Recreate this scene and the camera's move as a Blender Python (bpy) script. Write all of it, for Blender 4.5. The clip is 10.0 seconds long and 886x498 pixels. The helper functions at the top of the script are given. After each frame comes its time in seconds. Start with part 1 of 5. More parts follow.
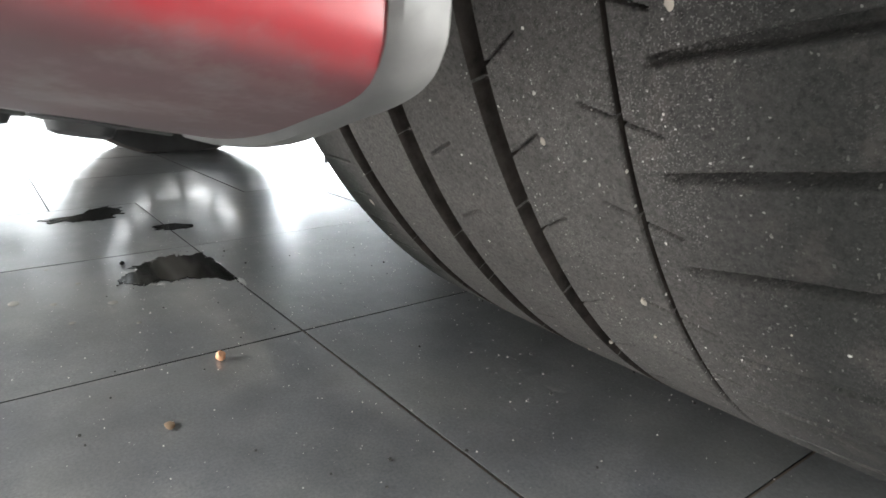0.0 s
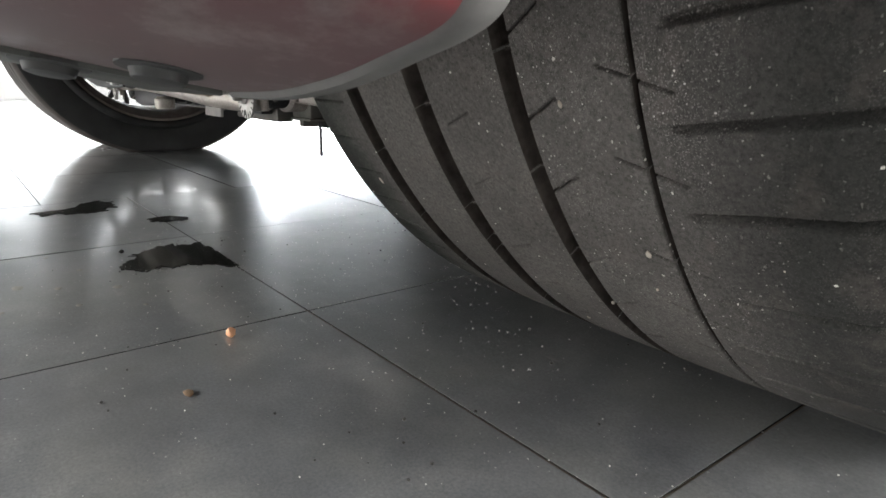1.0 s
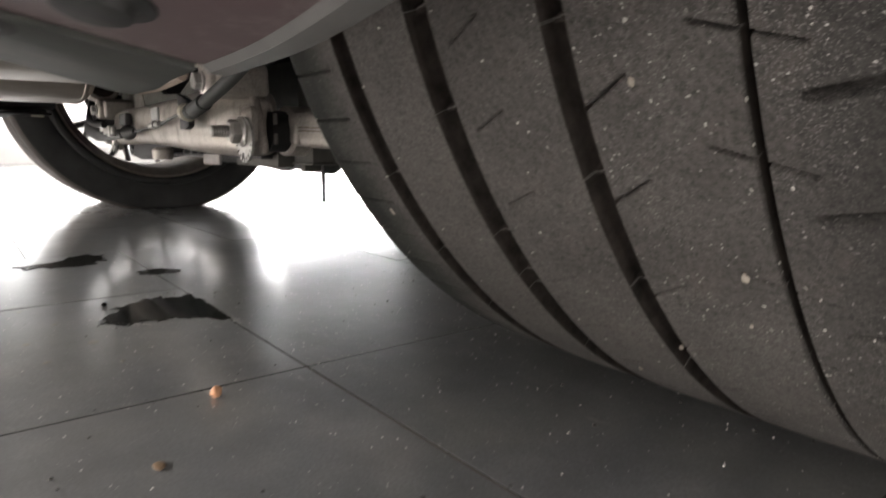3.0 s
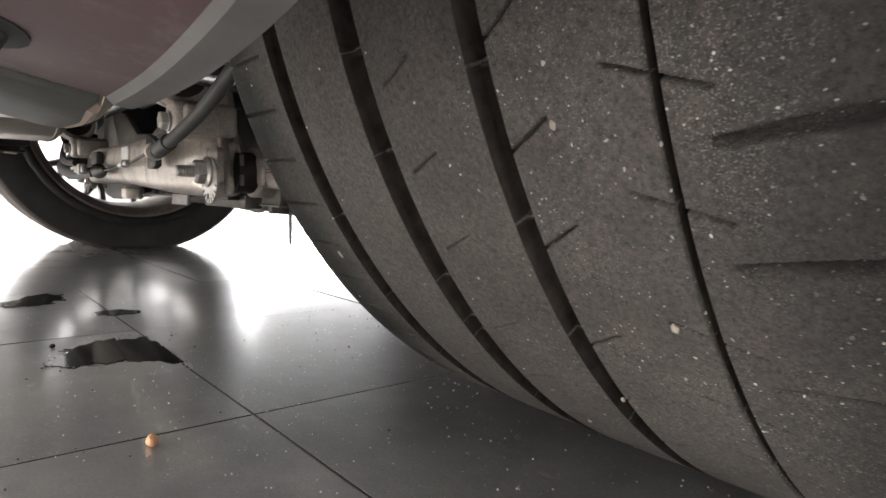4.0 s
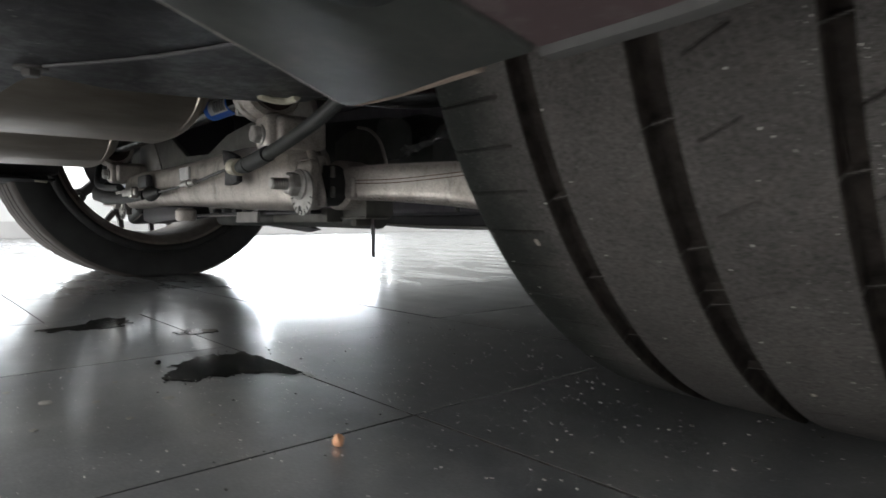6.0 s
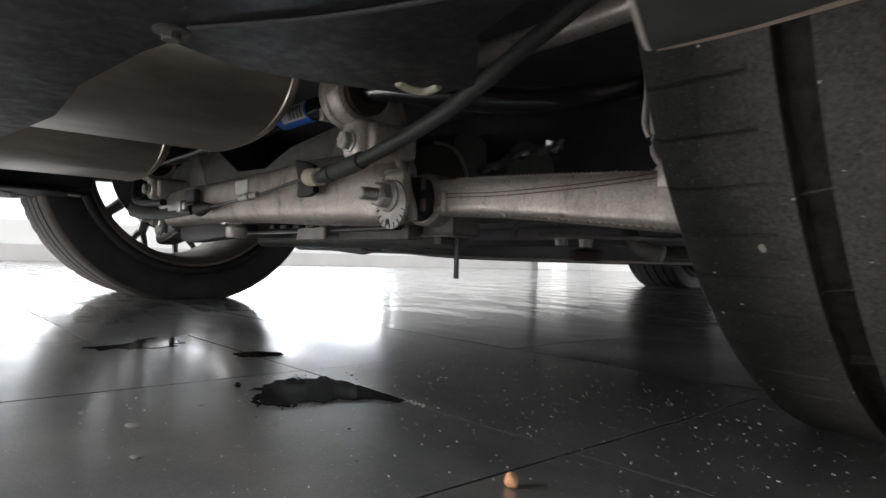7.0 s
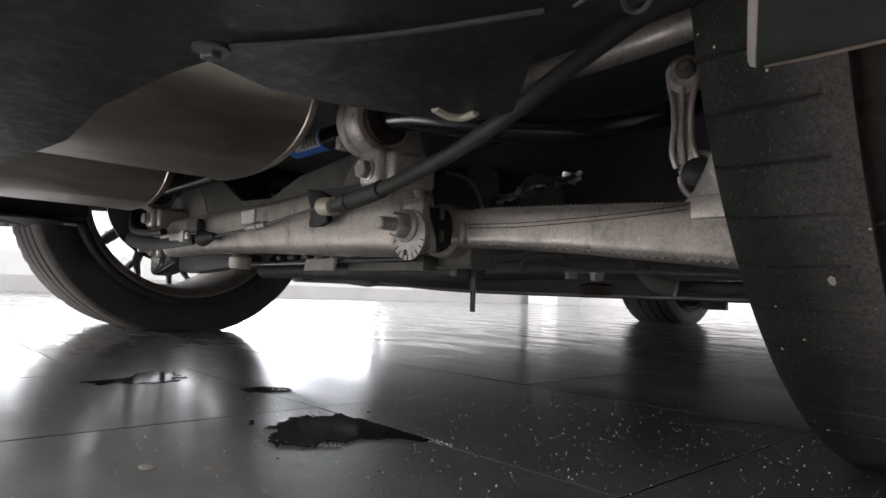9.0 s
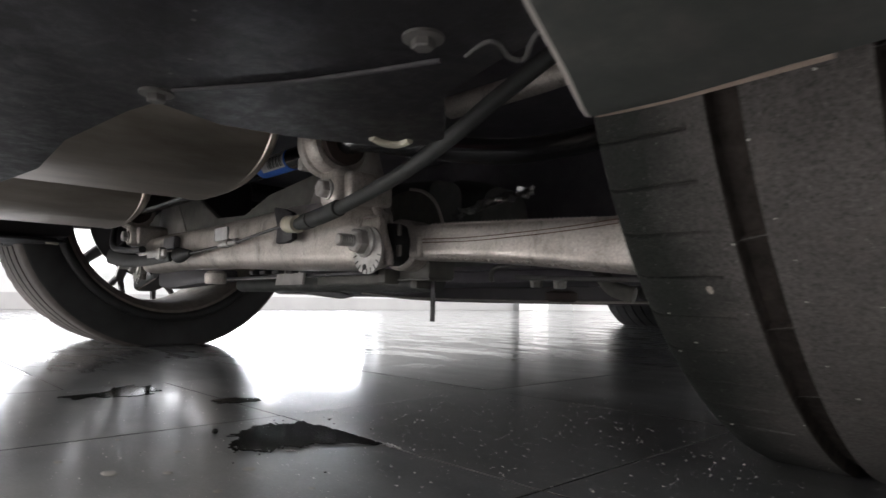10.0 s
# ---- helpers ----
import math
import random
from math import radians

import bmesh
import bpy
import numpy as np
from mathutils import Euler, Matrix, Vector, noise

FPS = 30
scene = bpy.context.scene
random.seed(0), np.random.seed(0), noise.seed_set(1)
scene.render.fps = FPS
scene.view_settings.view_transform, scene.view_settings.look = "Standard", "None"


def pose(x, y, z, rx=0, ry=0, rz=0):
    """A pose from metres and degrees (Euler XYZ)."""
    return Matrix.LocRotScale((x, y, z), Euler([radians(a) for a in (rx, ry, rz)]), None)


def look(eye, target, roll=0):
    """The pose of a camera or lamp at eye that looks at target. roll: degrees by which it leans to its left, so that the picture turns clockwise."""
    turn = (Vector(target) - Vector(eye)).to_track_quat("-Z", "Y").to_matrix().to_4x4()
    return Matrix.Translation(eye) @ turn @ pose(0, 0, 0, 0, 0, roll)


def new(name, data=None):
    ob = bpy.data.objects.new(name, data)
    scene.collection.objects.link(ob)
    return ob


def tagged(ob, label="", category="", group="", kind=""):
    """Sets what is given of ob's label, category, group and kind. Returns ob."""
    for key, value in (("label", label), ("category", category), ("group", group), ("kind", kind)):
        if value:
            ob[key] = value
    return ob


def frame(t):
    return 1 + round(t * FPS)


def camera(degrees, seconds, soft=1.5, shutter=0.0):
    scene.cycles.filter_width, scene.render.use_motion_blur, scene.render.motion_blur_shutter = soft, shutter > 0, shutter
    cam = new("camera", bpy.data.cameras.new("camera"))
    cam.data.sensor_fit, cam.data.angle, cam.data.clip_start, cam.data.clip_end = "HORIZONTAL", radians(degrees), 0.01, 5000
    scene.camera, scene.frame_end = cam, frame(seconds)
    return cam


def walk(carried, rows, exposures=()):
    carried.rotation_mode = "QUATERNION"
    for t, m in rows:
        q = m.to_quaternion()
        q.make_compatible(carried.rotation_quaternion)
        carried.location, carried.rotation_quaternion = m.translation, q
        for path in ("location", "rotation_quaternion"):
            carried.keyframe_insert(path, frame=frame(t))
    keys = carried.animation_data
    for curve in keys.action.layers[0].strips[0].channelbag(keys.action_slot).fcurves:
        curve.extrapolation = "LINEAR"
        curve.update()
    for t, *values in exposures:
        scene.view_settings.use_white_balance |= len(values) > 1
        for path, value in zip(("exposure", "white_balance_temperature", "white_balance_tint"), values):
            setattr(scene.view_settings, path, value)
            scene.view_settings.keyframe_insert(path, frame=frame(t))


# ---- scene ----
cam = camera(72.6, 10.0, shutter=0.5)
PATH = [
    (0, (1.083, -0.369, 0.198), (-0.473, 0.762, -0.352), 0.4),
    (0.5, (1.083, -0.388, 0.191), (-0.442, 0.789, -0.347), 0.7),
    (1, (1.092, -0.397, 0.184), (-0.428, 0.79, -0.346), 0.8),
    (1.5, (1.082, -0.396, 0.173), (-0.436, 0.796, -0.35), 0.6),
    (2, (1.085, -0.405, 0.169), (-0.442, 0.782, -0.34), 0.6),
    (2.5, (1.063, -0.402, 0.156), (-0.481, 0.776, -0.324), 0.6),
    (3, (1.045, -0.374, 0.158), (-0.514, 0.833, -0.175), 0.2),
    (3.2, (1.045, -0.363, 0.159), (-0.517, 0.855, -0.117), 0.3),
    (4.3, (1.061, -0.354, 0.156), (-0.469, 0.923, -0.011), 1.2),
    (4.5, (1.067, -0.357, 0.157), (-0.462, 0.923, 0.005), 0.4),
    (5, (1.053, -0.388, 0.16), (-0.458, 0.912, -0.006), -0.0),
    (5.5, (1.022, -0.419, 0.143), (-0.487, 0.884, -0.01), -0.1),
    (6, (0.976, -0.449, 0.133), (-0.534, 0.86, 0.043), -0.2),
    (6.2, (0.955, -0.461, 0.129), (-0.55, 0.855, 0.063), -0.2),
    (7.3, (0.85, -0.493, 0.106), (-0.648, 0.83, 0.164), 2.3),
    (7.5, (0.843, -0.493, 0.104), (-0.636, 0.852, 0.169), 2.6),
    (8, (0.837, -0.499, 0.105), (-0.644, 0.842, 0.199), 2.6),
    (8.5, (0.836, -0.499, 0.106), (-0.644, 0.841, 0.232), 2.5),
    (9, (0.838, -0.502, 0.109), (-0.643, 0.835, 0.258), 2.0),
    (9.5, (0.85, -0.504, 0.114), (-0.626, 0.835, 0.278), 0.6),
    (10, (0.888, -0.498, 0.113), (-0.575, 0.855, 0.289), 0.8),
]
EXPOSURES = [(0, 1.38, 6350, 7), (0.5, 1.08, 6350, 7), (1, 0.9, 6450, 8), (1.5, 0.8, 6600, 10), (2.5, 0.75, 6900, 13), (3.2, 0.9, 6900, 13), (4.3, 1.2, 6850, 13), (5, 1.1, 6700, 12), (5.5, 0.55, 6350, 7), (6, 0.2, 6350, 8), (7.5, 0.14, 6450, 11), (8.5, 0.16, 6450, 12), (9.5, 0.2, 6450, 13), (10, 0.32, 6450, 13)]
walk(cam, [(t, look(eye, target, roll)) for t, eye, target, roll in PATH], EXPOSURES)

# ---------------------------------------------------------------- world and light
def make_world():
    w = bpy.data.worlds.new("sky")
    scene.world = w
    w.use_nodes = True
    nt = w.node_tree
    bg = nt.nodes["Background"]
    sky = nt.nodes.new("ShaderNodeTexSky")
    sky.sky_type = "NISHITA"
    sky.sun_disc = False
    sky.sun_elevation = radians(48)
    sky.sun_rotation = radians(285)
    sky.dust_density = 3.0
    nt.links.new(sky.outputs[0], bg.inputs[0])
    bg.inputs[1].default_value = 0.15


def area_lamp(name, eye, target, size_x, size_y, watts, colour=(1, 1, 1)):
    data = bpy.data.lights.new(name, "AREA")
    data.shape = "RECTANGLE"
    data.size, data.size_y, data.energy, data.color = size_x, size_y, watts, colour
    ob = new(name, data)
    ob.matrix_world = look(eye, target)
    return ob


make_world()
sun_data = bpy.data.lights.new("sun", "SUN")
sun_data.energy, sun_data.angle, sun_data.color = 2.5, radians(0.6), (1.0, 0.95, 0.88)
sun = new("sun", sun_data)
sun.matrix_world = look((-9, 2, 10), (-8.2, 1.8, 0))
# daylight in the west glazing; the south and east lamps are added, unseen fill
area_lamp("daylight_west", (-5.7, 3.15, 0.62), (0, 3.15, 0.54), 2.0, 0.44, 100, (0.90, 0.95, 1.0))
area_lamp("daylight_west_end", (-5.7, 0.55, 0.62), (0, 0.55, 0.54), 3.2, 0.44, 15, (0.90, 0.95, 1.0))
area_lamp("fill_south", (-2.4, -5.05, 2.0), (-2.4, 0, 1.2), 5.2, 1.4, 760, (1.0, 0.98, 0.95))
area_lamp("fill_east", (5.9, 5.0, 1.5), (0, 5.0, 0.9), 5.4, 2.2, 850, (1.0, 0.98, 0.95))


# ---------------------------------------------------------------- materials
def material(name, build):
    m = bpy.data.materials.new(name)
    m.use_nodes = True
    nt = m.node_tree
    build(nt, nt.nodes["Principled BSDF"])
    return m


def coords(nt, scale=(1, 1, 1), random_shift=False):
    tc = nt.nodes.new("ShaderNodeTexCoord")
    mp = nt.nodes.new("ShaderNodeMapping")
    mp.inputs["Scale"].default_value = scale
    nt.links.new(tc.outputs["Object"], mp.inputs["Vector"])
    if random_shift:
        oi = nt.nodes.new("ShaderNodeObjectInfo")
        mul = nt.nodes.new("ShaderNodeMath")
        mul.operation = "MULTIPLY"
        mul.inputs[1].default_value = 37.0
        nt.links.new(oi.outputs["Random"], mul.inputs[0])
        nt.links.new(mul.outputs[0], mp.inputs["Location"])
    return mp.outputs["Vector"]


def noise_tex(nt, vec, scale, detail=4.0, rough=0.55):
    n = nt.nodes.new("ShaderNodeTexNoise")
    n.inputs["Scale"].default_value = scale
    n.inputs["Detail"].default_value = detail
    n.inputs["Roughness"].default_value = rough
    nt.links.new(vec, n.inputs["Vector"])
    return n.outputs["Fac"]


def ramp(nt, fac, stops):
    r = nt.nodes.new("ShaderNodeValToRGB")
    els = r.color_ramp.elements
    while len(els) < len(stops):
        els.new(0.5)
    for e, (p, c) in zip(els, stops):
        e.position = p
        e.color = (*c, 1) if isinstance(c, tuple) else (c, c, c, 1)
    nt.links.new(fac, r.inputs["Fac"])
    return r.outputs["Color"]


def mix(nt, fac, a, b, mode="MIX"):
    m = nt.nodes.new("ShaderNodeMix")
    m.data_type = "RGBA"
    m.blend_type = mode
    for sock, v in ((m.inputs[0], fac), (m.inputs[6], a), (m.inputs[7], b)):
        if hasattr(v, "is_linked"):
            nt.links.new(v, sock)
        elif isinstance(v, tuple):
            sock.default_value = (*v, 1)
        else:
            sock.default_value = v
    return m.outputs[2]


def bump(nt, bs, height, strength, distance=0.001):
    b = nt.nodes.new("ShaderNodeBump")
    b.inputs["Strength"].default_value = strength
    b.inputs["Distance"].default_value = distance
    nt.links.new(height, b.inputs["Height"])
    nt.links.new(b.outputs[0], bs.inputs["Normal"])


def specks(nt, vec, scale, size, chance):
    """White dots of that size (in cells), in a share of the cells."""
    v = nt.nodes.new("ShaderNodeTexVoronoi")
    v.inputs["Scale"].default_value = scale
    nt.links.new(vec, v.inputs["Vector"])
    near = nt.nodes.new("ShaderNodeMath")
    near.operation = "LESS_THAN"
    near.inputs[1].default_value = size
    nt.links.new(v.outputs["Distance"], near.inputs[0])
    sep = nt.nodes.new("ShaderNodeSeparateColor")
    nt.links.new(v.outputs["Color"], sep.inputs[0])
    pick = nt.nodes.new("ShaderNodeMath")
    pick.operation = "LESS_THAN"
    pick.inputs[1].default_value = chance
    nt.links.new(sep.outputs[0], pick.inputs[0])
    both = nt.nodes.new("ShaderNodeMath")
    both.operation = "MULTIPLY"
    nt.links.new(near.outputs[0], both.inputs[0])
    nt.links.new(pick.outputs[0], both.inputs[1])
    return both.outputs[0]


def mat_grout(nt, bs):
    v = coords(nt)
    dark = ramp(nt, noise_tex(nt, v, 90), [(0.3, (0.008, 0.007, 0.006)), (0.7, (0.020, 0.018, 0.015))])
    sep = nt.nodes.new("ShaderNodeSeparateXYZ")
    nt.links.new(v, sep.inputs[0])
    shift = nt.nodes.new("ShaderNodeMath")
    shift.operation = "MULTIPLY_ADD"
    shift.inputs[1].default_value = 0.5
    nt.links.new(noise_tex(nt, v, 6, 4, 0.6), shift.inputs[0])
    nt.links.new(sep.outputs[0], shift.inputs[2])
    # swept dust fills the joints behind the wheel
    packed = ramp(nt, shift.outputs[0], [(0.84, 0.0), (1.02, 0.85)])
    nt.links.new(mix(nt, packed, dark, (0.17, 0.14, 0.11)), bs.inputs["Base Color"])
    bs.inputs["Roughness"].default_value = 0.95


def warped(nt, vec, scale, amount):
    """The same place, pushed about by noise, so that what is drawn with it is ragged."""
    n = nt.nodes.new("ShaderNodeTexNoise")
    n.inputs["Scale"].default_value = scale
    n.inputs["Detail"].default_value = 2.0
    nt.links.new(vec, n.inputs["Vector"])
    m = nt.nodes.new("ShaderNodeVectorMath")
    m.operation = "MULTIPLY_ADD"
    m.inputs[1].default_value = (amount, amount, amount)
    nt.links.new(n.outputs["Color"], m.inputs[0])
    nt.links.new(vec, m.inputs[2])
    return m.outputs[0]


def mat_tile(nt, bs):
    v = coords(nt, random_shift=True)
    cloud = ramp(nt, noise_tex(nt, v, 24, 7, 0.68), [(0.28, (0.068, 0.071, 0.077)), (0.5, (0.108, 0.112, 0.118)), (0.72, (0.154, 0.156, 0.157))])
    grain = ramp(nt, noise_tex(nt, v, 520, 5, 0.7), [(0.32, 0.65), (0.68, 1.40)])
    base = mix(nt, 1.0, cloud, grain, "MULTIPLY")
    smear = coords(nt, (0.35, 1.0, 1.0), random_shift=True)
    wiped = noise_tex(nt, warped(nt, smear, 7, 0.06), 11, 5, 0.6)
    film = ramp(nt, wiped, [(0.35, 0.0), (0.78, 0.5)])
    base = mix(nt, film, base, (0.155, 0.156, 0.153))
    tint = ramp(nt, noise_tex(nt, v, 9, 4, 0.6), [(0.4, (1.0, 1.0, 1.0)), (0.65, (1.0, 0.99, 0.94))])
    base = mix(nt, 1.0, base, tint, "MULTIPLY")
    spot = ramp(nt, noise_tex(nt, smear, 85, 2, 0.5), [(0.71, 0.0), (0.79, 0.35)])
    base = mix(nt, spot, base, (0.33, 0.32, 0.30))
    dust = specks(nt, warped(nt, v, 900, 0.0016), 330, 0.15, 0.045)
    base = mix(nt, dust, base, (0.42, 0.41, 0.39))
    nt.links.new(base, bs.inputs["Base Color"])
    # polished glaze, duller where a film of dust has been left
    nt.links.new(ramp(nt, wiped, [(0.3, 0.29), (0.75, 0.38)]), bs.inputs["Roughness"])
    bs.inputs["IOR"].default_value = 1.72
    bs.inputs["Coat Weight"].default_value = 1.0
    bs.inputs["Coat IOR"].default_value = 1.6
    nt.links.new(ramp(nt, wiped, [(0.40, 0.105), (0.60, 0.225)]), bs.inputs["Coat Roughness"])


def mat_rubber_dusty(nt, bs):
    v = coords(nt)
    ragged = warped(nt, v, 900, 0.0012)
    big = noise_tex(nt, v, 14, 6, 0.65)
    fine = noise_tex(nt, v, 480, 6, 0.8)
    sep = nt.nodes.new("ShaderNodeSeparateXYZ")
    nt.links.new(v, sep.inputs[0])
    wander = nt.nodes.new("ShaderNodeMath")
    wander.operation = "MULTIPLY_ADD"
    wander.inputs[1].default_value = 0.06
    nt.links.new(big, wander.inputs[0])
    nt.links.new(sep.outputs[0], wander.inputs[2])
    shift_in = nt.nodes.new("ShaderNodeMath")
    shift_in.inputs[1].default_value = 0.16
    nt.links.new(wander.outputs[0], shift_in.inputs[0])
    # dust lies on the running ribs, less on the outer shoulder
    dusty = ramp(nt, wander.outputs[0], [(0.105, 1.0), (0.168, 0.0)])
    base = ramp(nt, big, [(0.3, (0.076, 0.070, 0.066)), (0.7, (0.118, 0.108, 0.102))])
    inner = ramp(nt, shift_in.outputs[0], [(0.045, 0.0), (0.09, 1.0)])
    # the near-black of the outer shoulder also holds its shade
    base = mix(nt, dusty, (0.023, 0.0222, 0.021), base)
    base = mix(nt, 1.0, base, ramp(nt, fine, [(0.3, 0.42), (0.7, 1.6)]), "MULTIPLY")
    # brown mud and pale grit in patches
    mud = ramp(nt, noise_tex(nt, v, 55, 6, 0.7), [(0.52, 0.0), (0.72, 0.3)])
    base = mix(nt, mud, base, (0.150, 0.125, 0.112))
    # the inner shoulder is cleaner, with its shade painted in as near-black
    base = mix(nt, inner, mix(nt, 1.0, (0.021, 0.0225, 0.0195), ramp(nt, fine, [(0.3, 0.55), (0.7, 1.4)]), "MULTIPLY"), base)
    pit = ramp(nt, noise_tex(nt, v, 700, 2, 0.5), [(0.30, 0.62), (0.42, 1.0)])
    base = mix(nt, 1.0, base, pit, "MULTIPLY")
    outer = ramp(nt, sep.outputs[0], [(0.0, 0.22), (0.03, 1.0)])
    patch = mix(nt, 1.0, outer, ramp(nt, noise_tex(nt, v, 28, 4, 0.65), [(0.40, 0.06), (0.62, 0.8)]), "MULTIPLY")
    patch = mix(nt, 1.0, patch, ramp(nt, dusty, [(0.0, 0.25), (0.5, 1.0)]), "MULTIPLY")
    dense = mix(nt, 1.0, patch, ramp(nt, noise_tex(nt, v, 1500, 2, 0.55), [(0.575, 0.0), (0.64, 1.0)]), "MULTIPLY")
    base = mix(nt, dense, base, (0.23, 0.22, 0.207))
    patch2 = ramp(nt, noise_tex(nt, v, 40, 4, 0.65), [(0.42, 0.15), (0.6, 1.0)])
    patch2 = mix(nt, 1.0, mix(nt, 1.0, outer, ramp(nt, dusty, [(0.0, 0.3), (0.5, 1.0)]), "MULTIPLY"), patch2, "MULTIPLY")
    some = mix(nt, 1.0, patch2, specks(nt, ragged, 560, 0.21, 0.17), "MULTIPLY")
    base = mix(nt, some, base, (0.52, 0.50, 0.47))
    more = mix(nt, 1.0, patch2, specks(nt, warped(nt, coords(nt, (1.0, 0.6, 0.6)), 700, 0.0018), 330, 0.16, 0.10), "MULTIPLY")
    base = mix(nt, more, base, (0.55, 0.52, 0.48))
    base = mix(nt, specks(nt, ragged, 240, 0.15, 0.045), base, (0.62, 0.59, 0.54))
    nt.links.new(base, bs.inputs["Base Color"])
    bs.inputs["Roughness"].default_value = 0.85
    bs.inputs["Specular IOR Level"].default_value = 0.3
    bump(nt, bs, fine, 0.28, 0.0006)


def mat_rubber_dark(nt, bs):
    v = coords(nt)
    base = ramp(nt, noise_tex(nt, v, 20, 5), [(0.3, 0.016), (0.7, 0.034)])
    nt.links.new(base, bs.inputs["Base Color"])
    bs.inputs["Roughness"].default_value = 0.6
    bump(nt, bs, noise_tex(nt, v, 300, 3), 0.2, 0.0006)


def mat_groove(nt, bs):
    v = coords(nt)
    # dark brown that carries the shade of the grooves
    n = noise_tex(nt, v, 90, 5, 0.65)
    nt.links.new(ramp(nt, n, [(0.35, (0.028, 0.024, 0.022)), (0.7, (0.068, 0.057, 0.050))]), bs.inputs["Base Color"])
    bs.inputs["Roughness"].default_value = 0.9
    bs.inputs["Specular IOR Level"].default_value = 0.08


def mat_aluminium(nt, bs):
    v = coords(nt)
    grime = noise_tex(nt, v, 26, 6, 0.7)
    base = ramp(nt, grime, [(0.25, (0.26, 0.235, 0.205)), (0.45, (0.48, 0.442, 0.40)), (0.8, (0.59, 0.552, 0.51))])
    # drip stains and scuffs
    drip = noise_tex(nt, warped(nt, coords(nt, (1.0, 1.0, 0.4)), 40, 0.02), 60, 5, 0.7)
    base = mix(nt, ramp(nt, drip, [(0.56, 0.0), (0.68, 0.55)]), base, (0.15, 0.125, 0.10))
    base = mix(nt, ramp(nt, noise_tex(nt, v, 140, 3, 0.6), [(0.66, 0.0), (0.74, 0.5)]), base, (0.66, 0.64, 0.60))
    fine = noise_tex(nt, v, 450, 4)
    base = mix(nt, 1.0, base, ramp(nt, fine, [(0.3, 0.80), (0.7, 1.14)]), "MULTIPLY")
    nt.links.new(base, bs.inputs["Base Color"])
    bs.inputs["Metallic"].default_value = 0.5
    nt.links.new(ramp(nt, grime, [(0.3, 0.6), (0.7, 0.42)]), bs.inputs["Roughness"])
    bump(nt, bs, fine, 0.35, 0.0006)


def mat_muffler(nt, bs):
    v = coords(nt, (1, 0.25, 1))
    n = noise_tex(nt, v, 40, 5, 0.6)
    nt.links.new(ramp(nt, n, [(0.3, (0.32, 0.28, 0.235)), (0.7, (0.50, 0.455, 0.40))]), bs.inputs["Base Color"])
    bs.inputs["Metallic"].default_value = 1.0
    nt.links.new(ramp(nt, n, [(0.3, 0.34), (0.7, 0.46)]), bs.inputs["Roughness"])


def mat_steel(nt, bs):
    v = coords(nt)
    n = noise_tex(nt, v, 120, 4)
    nt.links.new(ramp(nt, n, [(0.3, (0.38, 0.36, 0.33)), (0.7, (0.58, 0.57, 0.55))]), bs.inputs["Base Color"])
    bs.inputs["Metallic"].default_value = 0.45
    bs.inputs["Roughness"].default_value = 0.40
    bump(nt, bs, n, 0.15, 0.0004)


def mat_plastic(nt, bs):
    v = coords(nt)
    n = noise_tex(nt, v, 11, 6, 0.65)
    base = ramp(nt, n, [(0.3, (0.036, 0.033, 0.037)), (0.75, (0.070, 0.066, 0.069))])
    base = mix(nt, specks(nt, v, 90, 0.12, 0.08), base, (0.14, 0.13, 0.12))
    nt.links.new(base, bs.inputs["Base Color"])
    bs.inputs["Roughness"].default_value = 0.55
    bump(nt, bs, noise_tex(nt, v, 600, 3), 0.25, 0.0004)


def mat_tray(nt, bs):
    v = coords(nt)
    n = noise_tex(nt, v, 9, 6, 0.7)
    base = ramp(nt, n, [(0.3, (0.011, 0.010, 0.0125)), (0.75, (0.030, 0.028, 0.030))])
    # chalky splashes and grit thrown up from the road
    splash = noise_tex(nt, warped(nt, v, 30, 0.02), 70, 5, 0.75)
    base = mix(nt, ramp(nt, splash, [(0.58, 0.0), (0.74, 0.45)]), base, (0.070, 0.068, 0.062))
    base = mix(nt, specks(nt, warped(nt, v, 300, 0.002), 120, 0.13, 0.06), base, (0.13, 0.125, 0.115))
    nt.links.new(base, bs.inputs["Base Color"])
    nt.links.new(ramp(nt, splash, [(0.35, 0.42), (0.7, 0.7)]), bs.inputs["Roughness"])
    bs.inputs["Specular IOR Level"].default_value = 0.35
    bump(nt, bs, noise_tex(nt, v, 500, 4, 0.7), 0.3, 0.0005)


def mat_lifted_shield(nt, bs):
    # violet-grey base lifts the deep blacks: veiling haze painted into the colour
    v = coords(nt)
    n = noise_tex(nt, v, 13, 6, 0.7)
    nt.links.new(ramp(nt, n, [(0.3, (0.085, 0.078, 0.094)), (0.75, (0.17, 0.155, 0.17))]), bs.inputs["Base Color"])
    bs.inputs["Roughness"].default_value = 0.6
    bump(nt, bs, noise_tex(nt, v, 240, 4, 0.7), 0.3, 0.0008)


def mat_black_gloss(nt, bs):
    bs.inputs["Base Color"].default_value = (0.036, 0.033, 0.037, 1)
    bs.inputs["Roughness"].default_value = 0.3


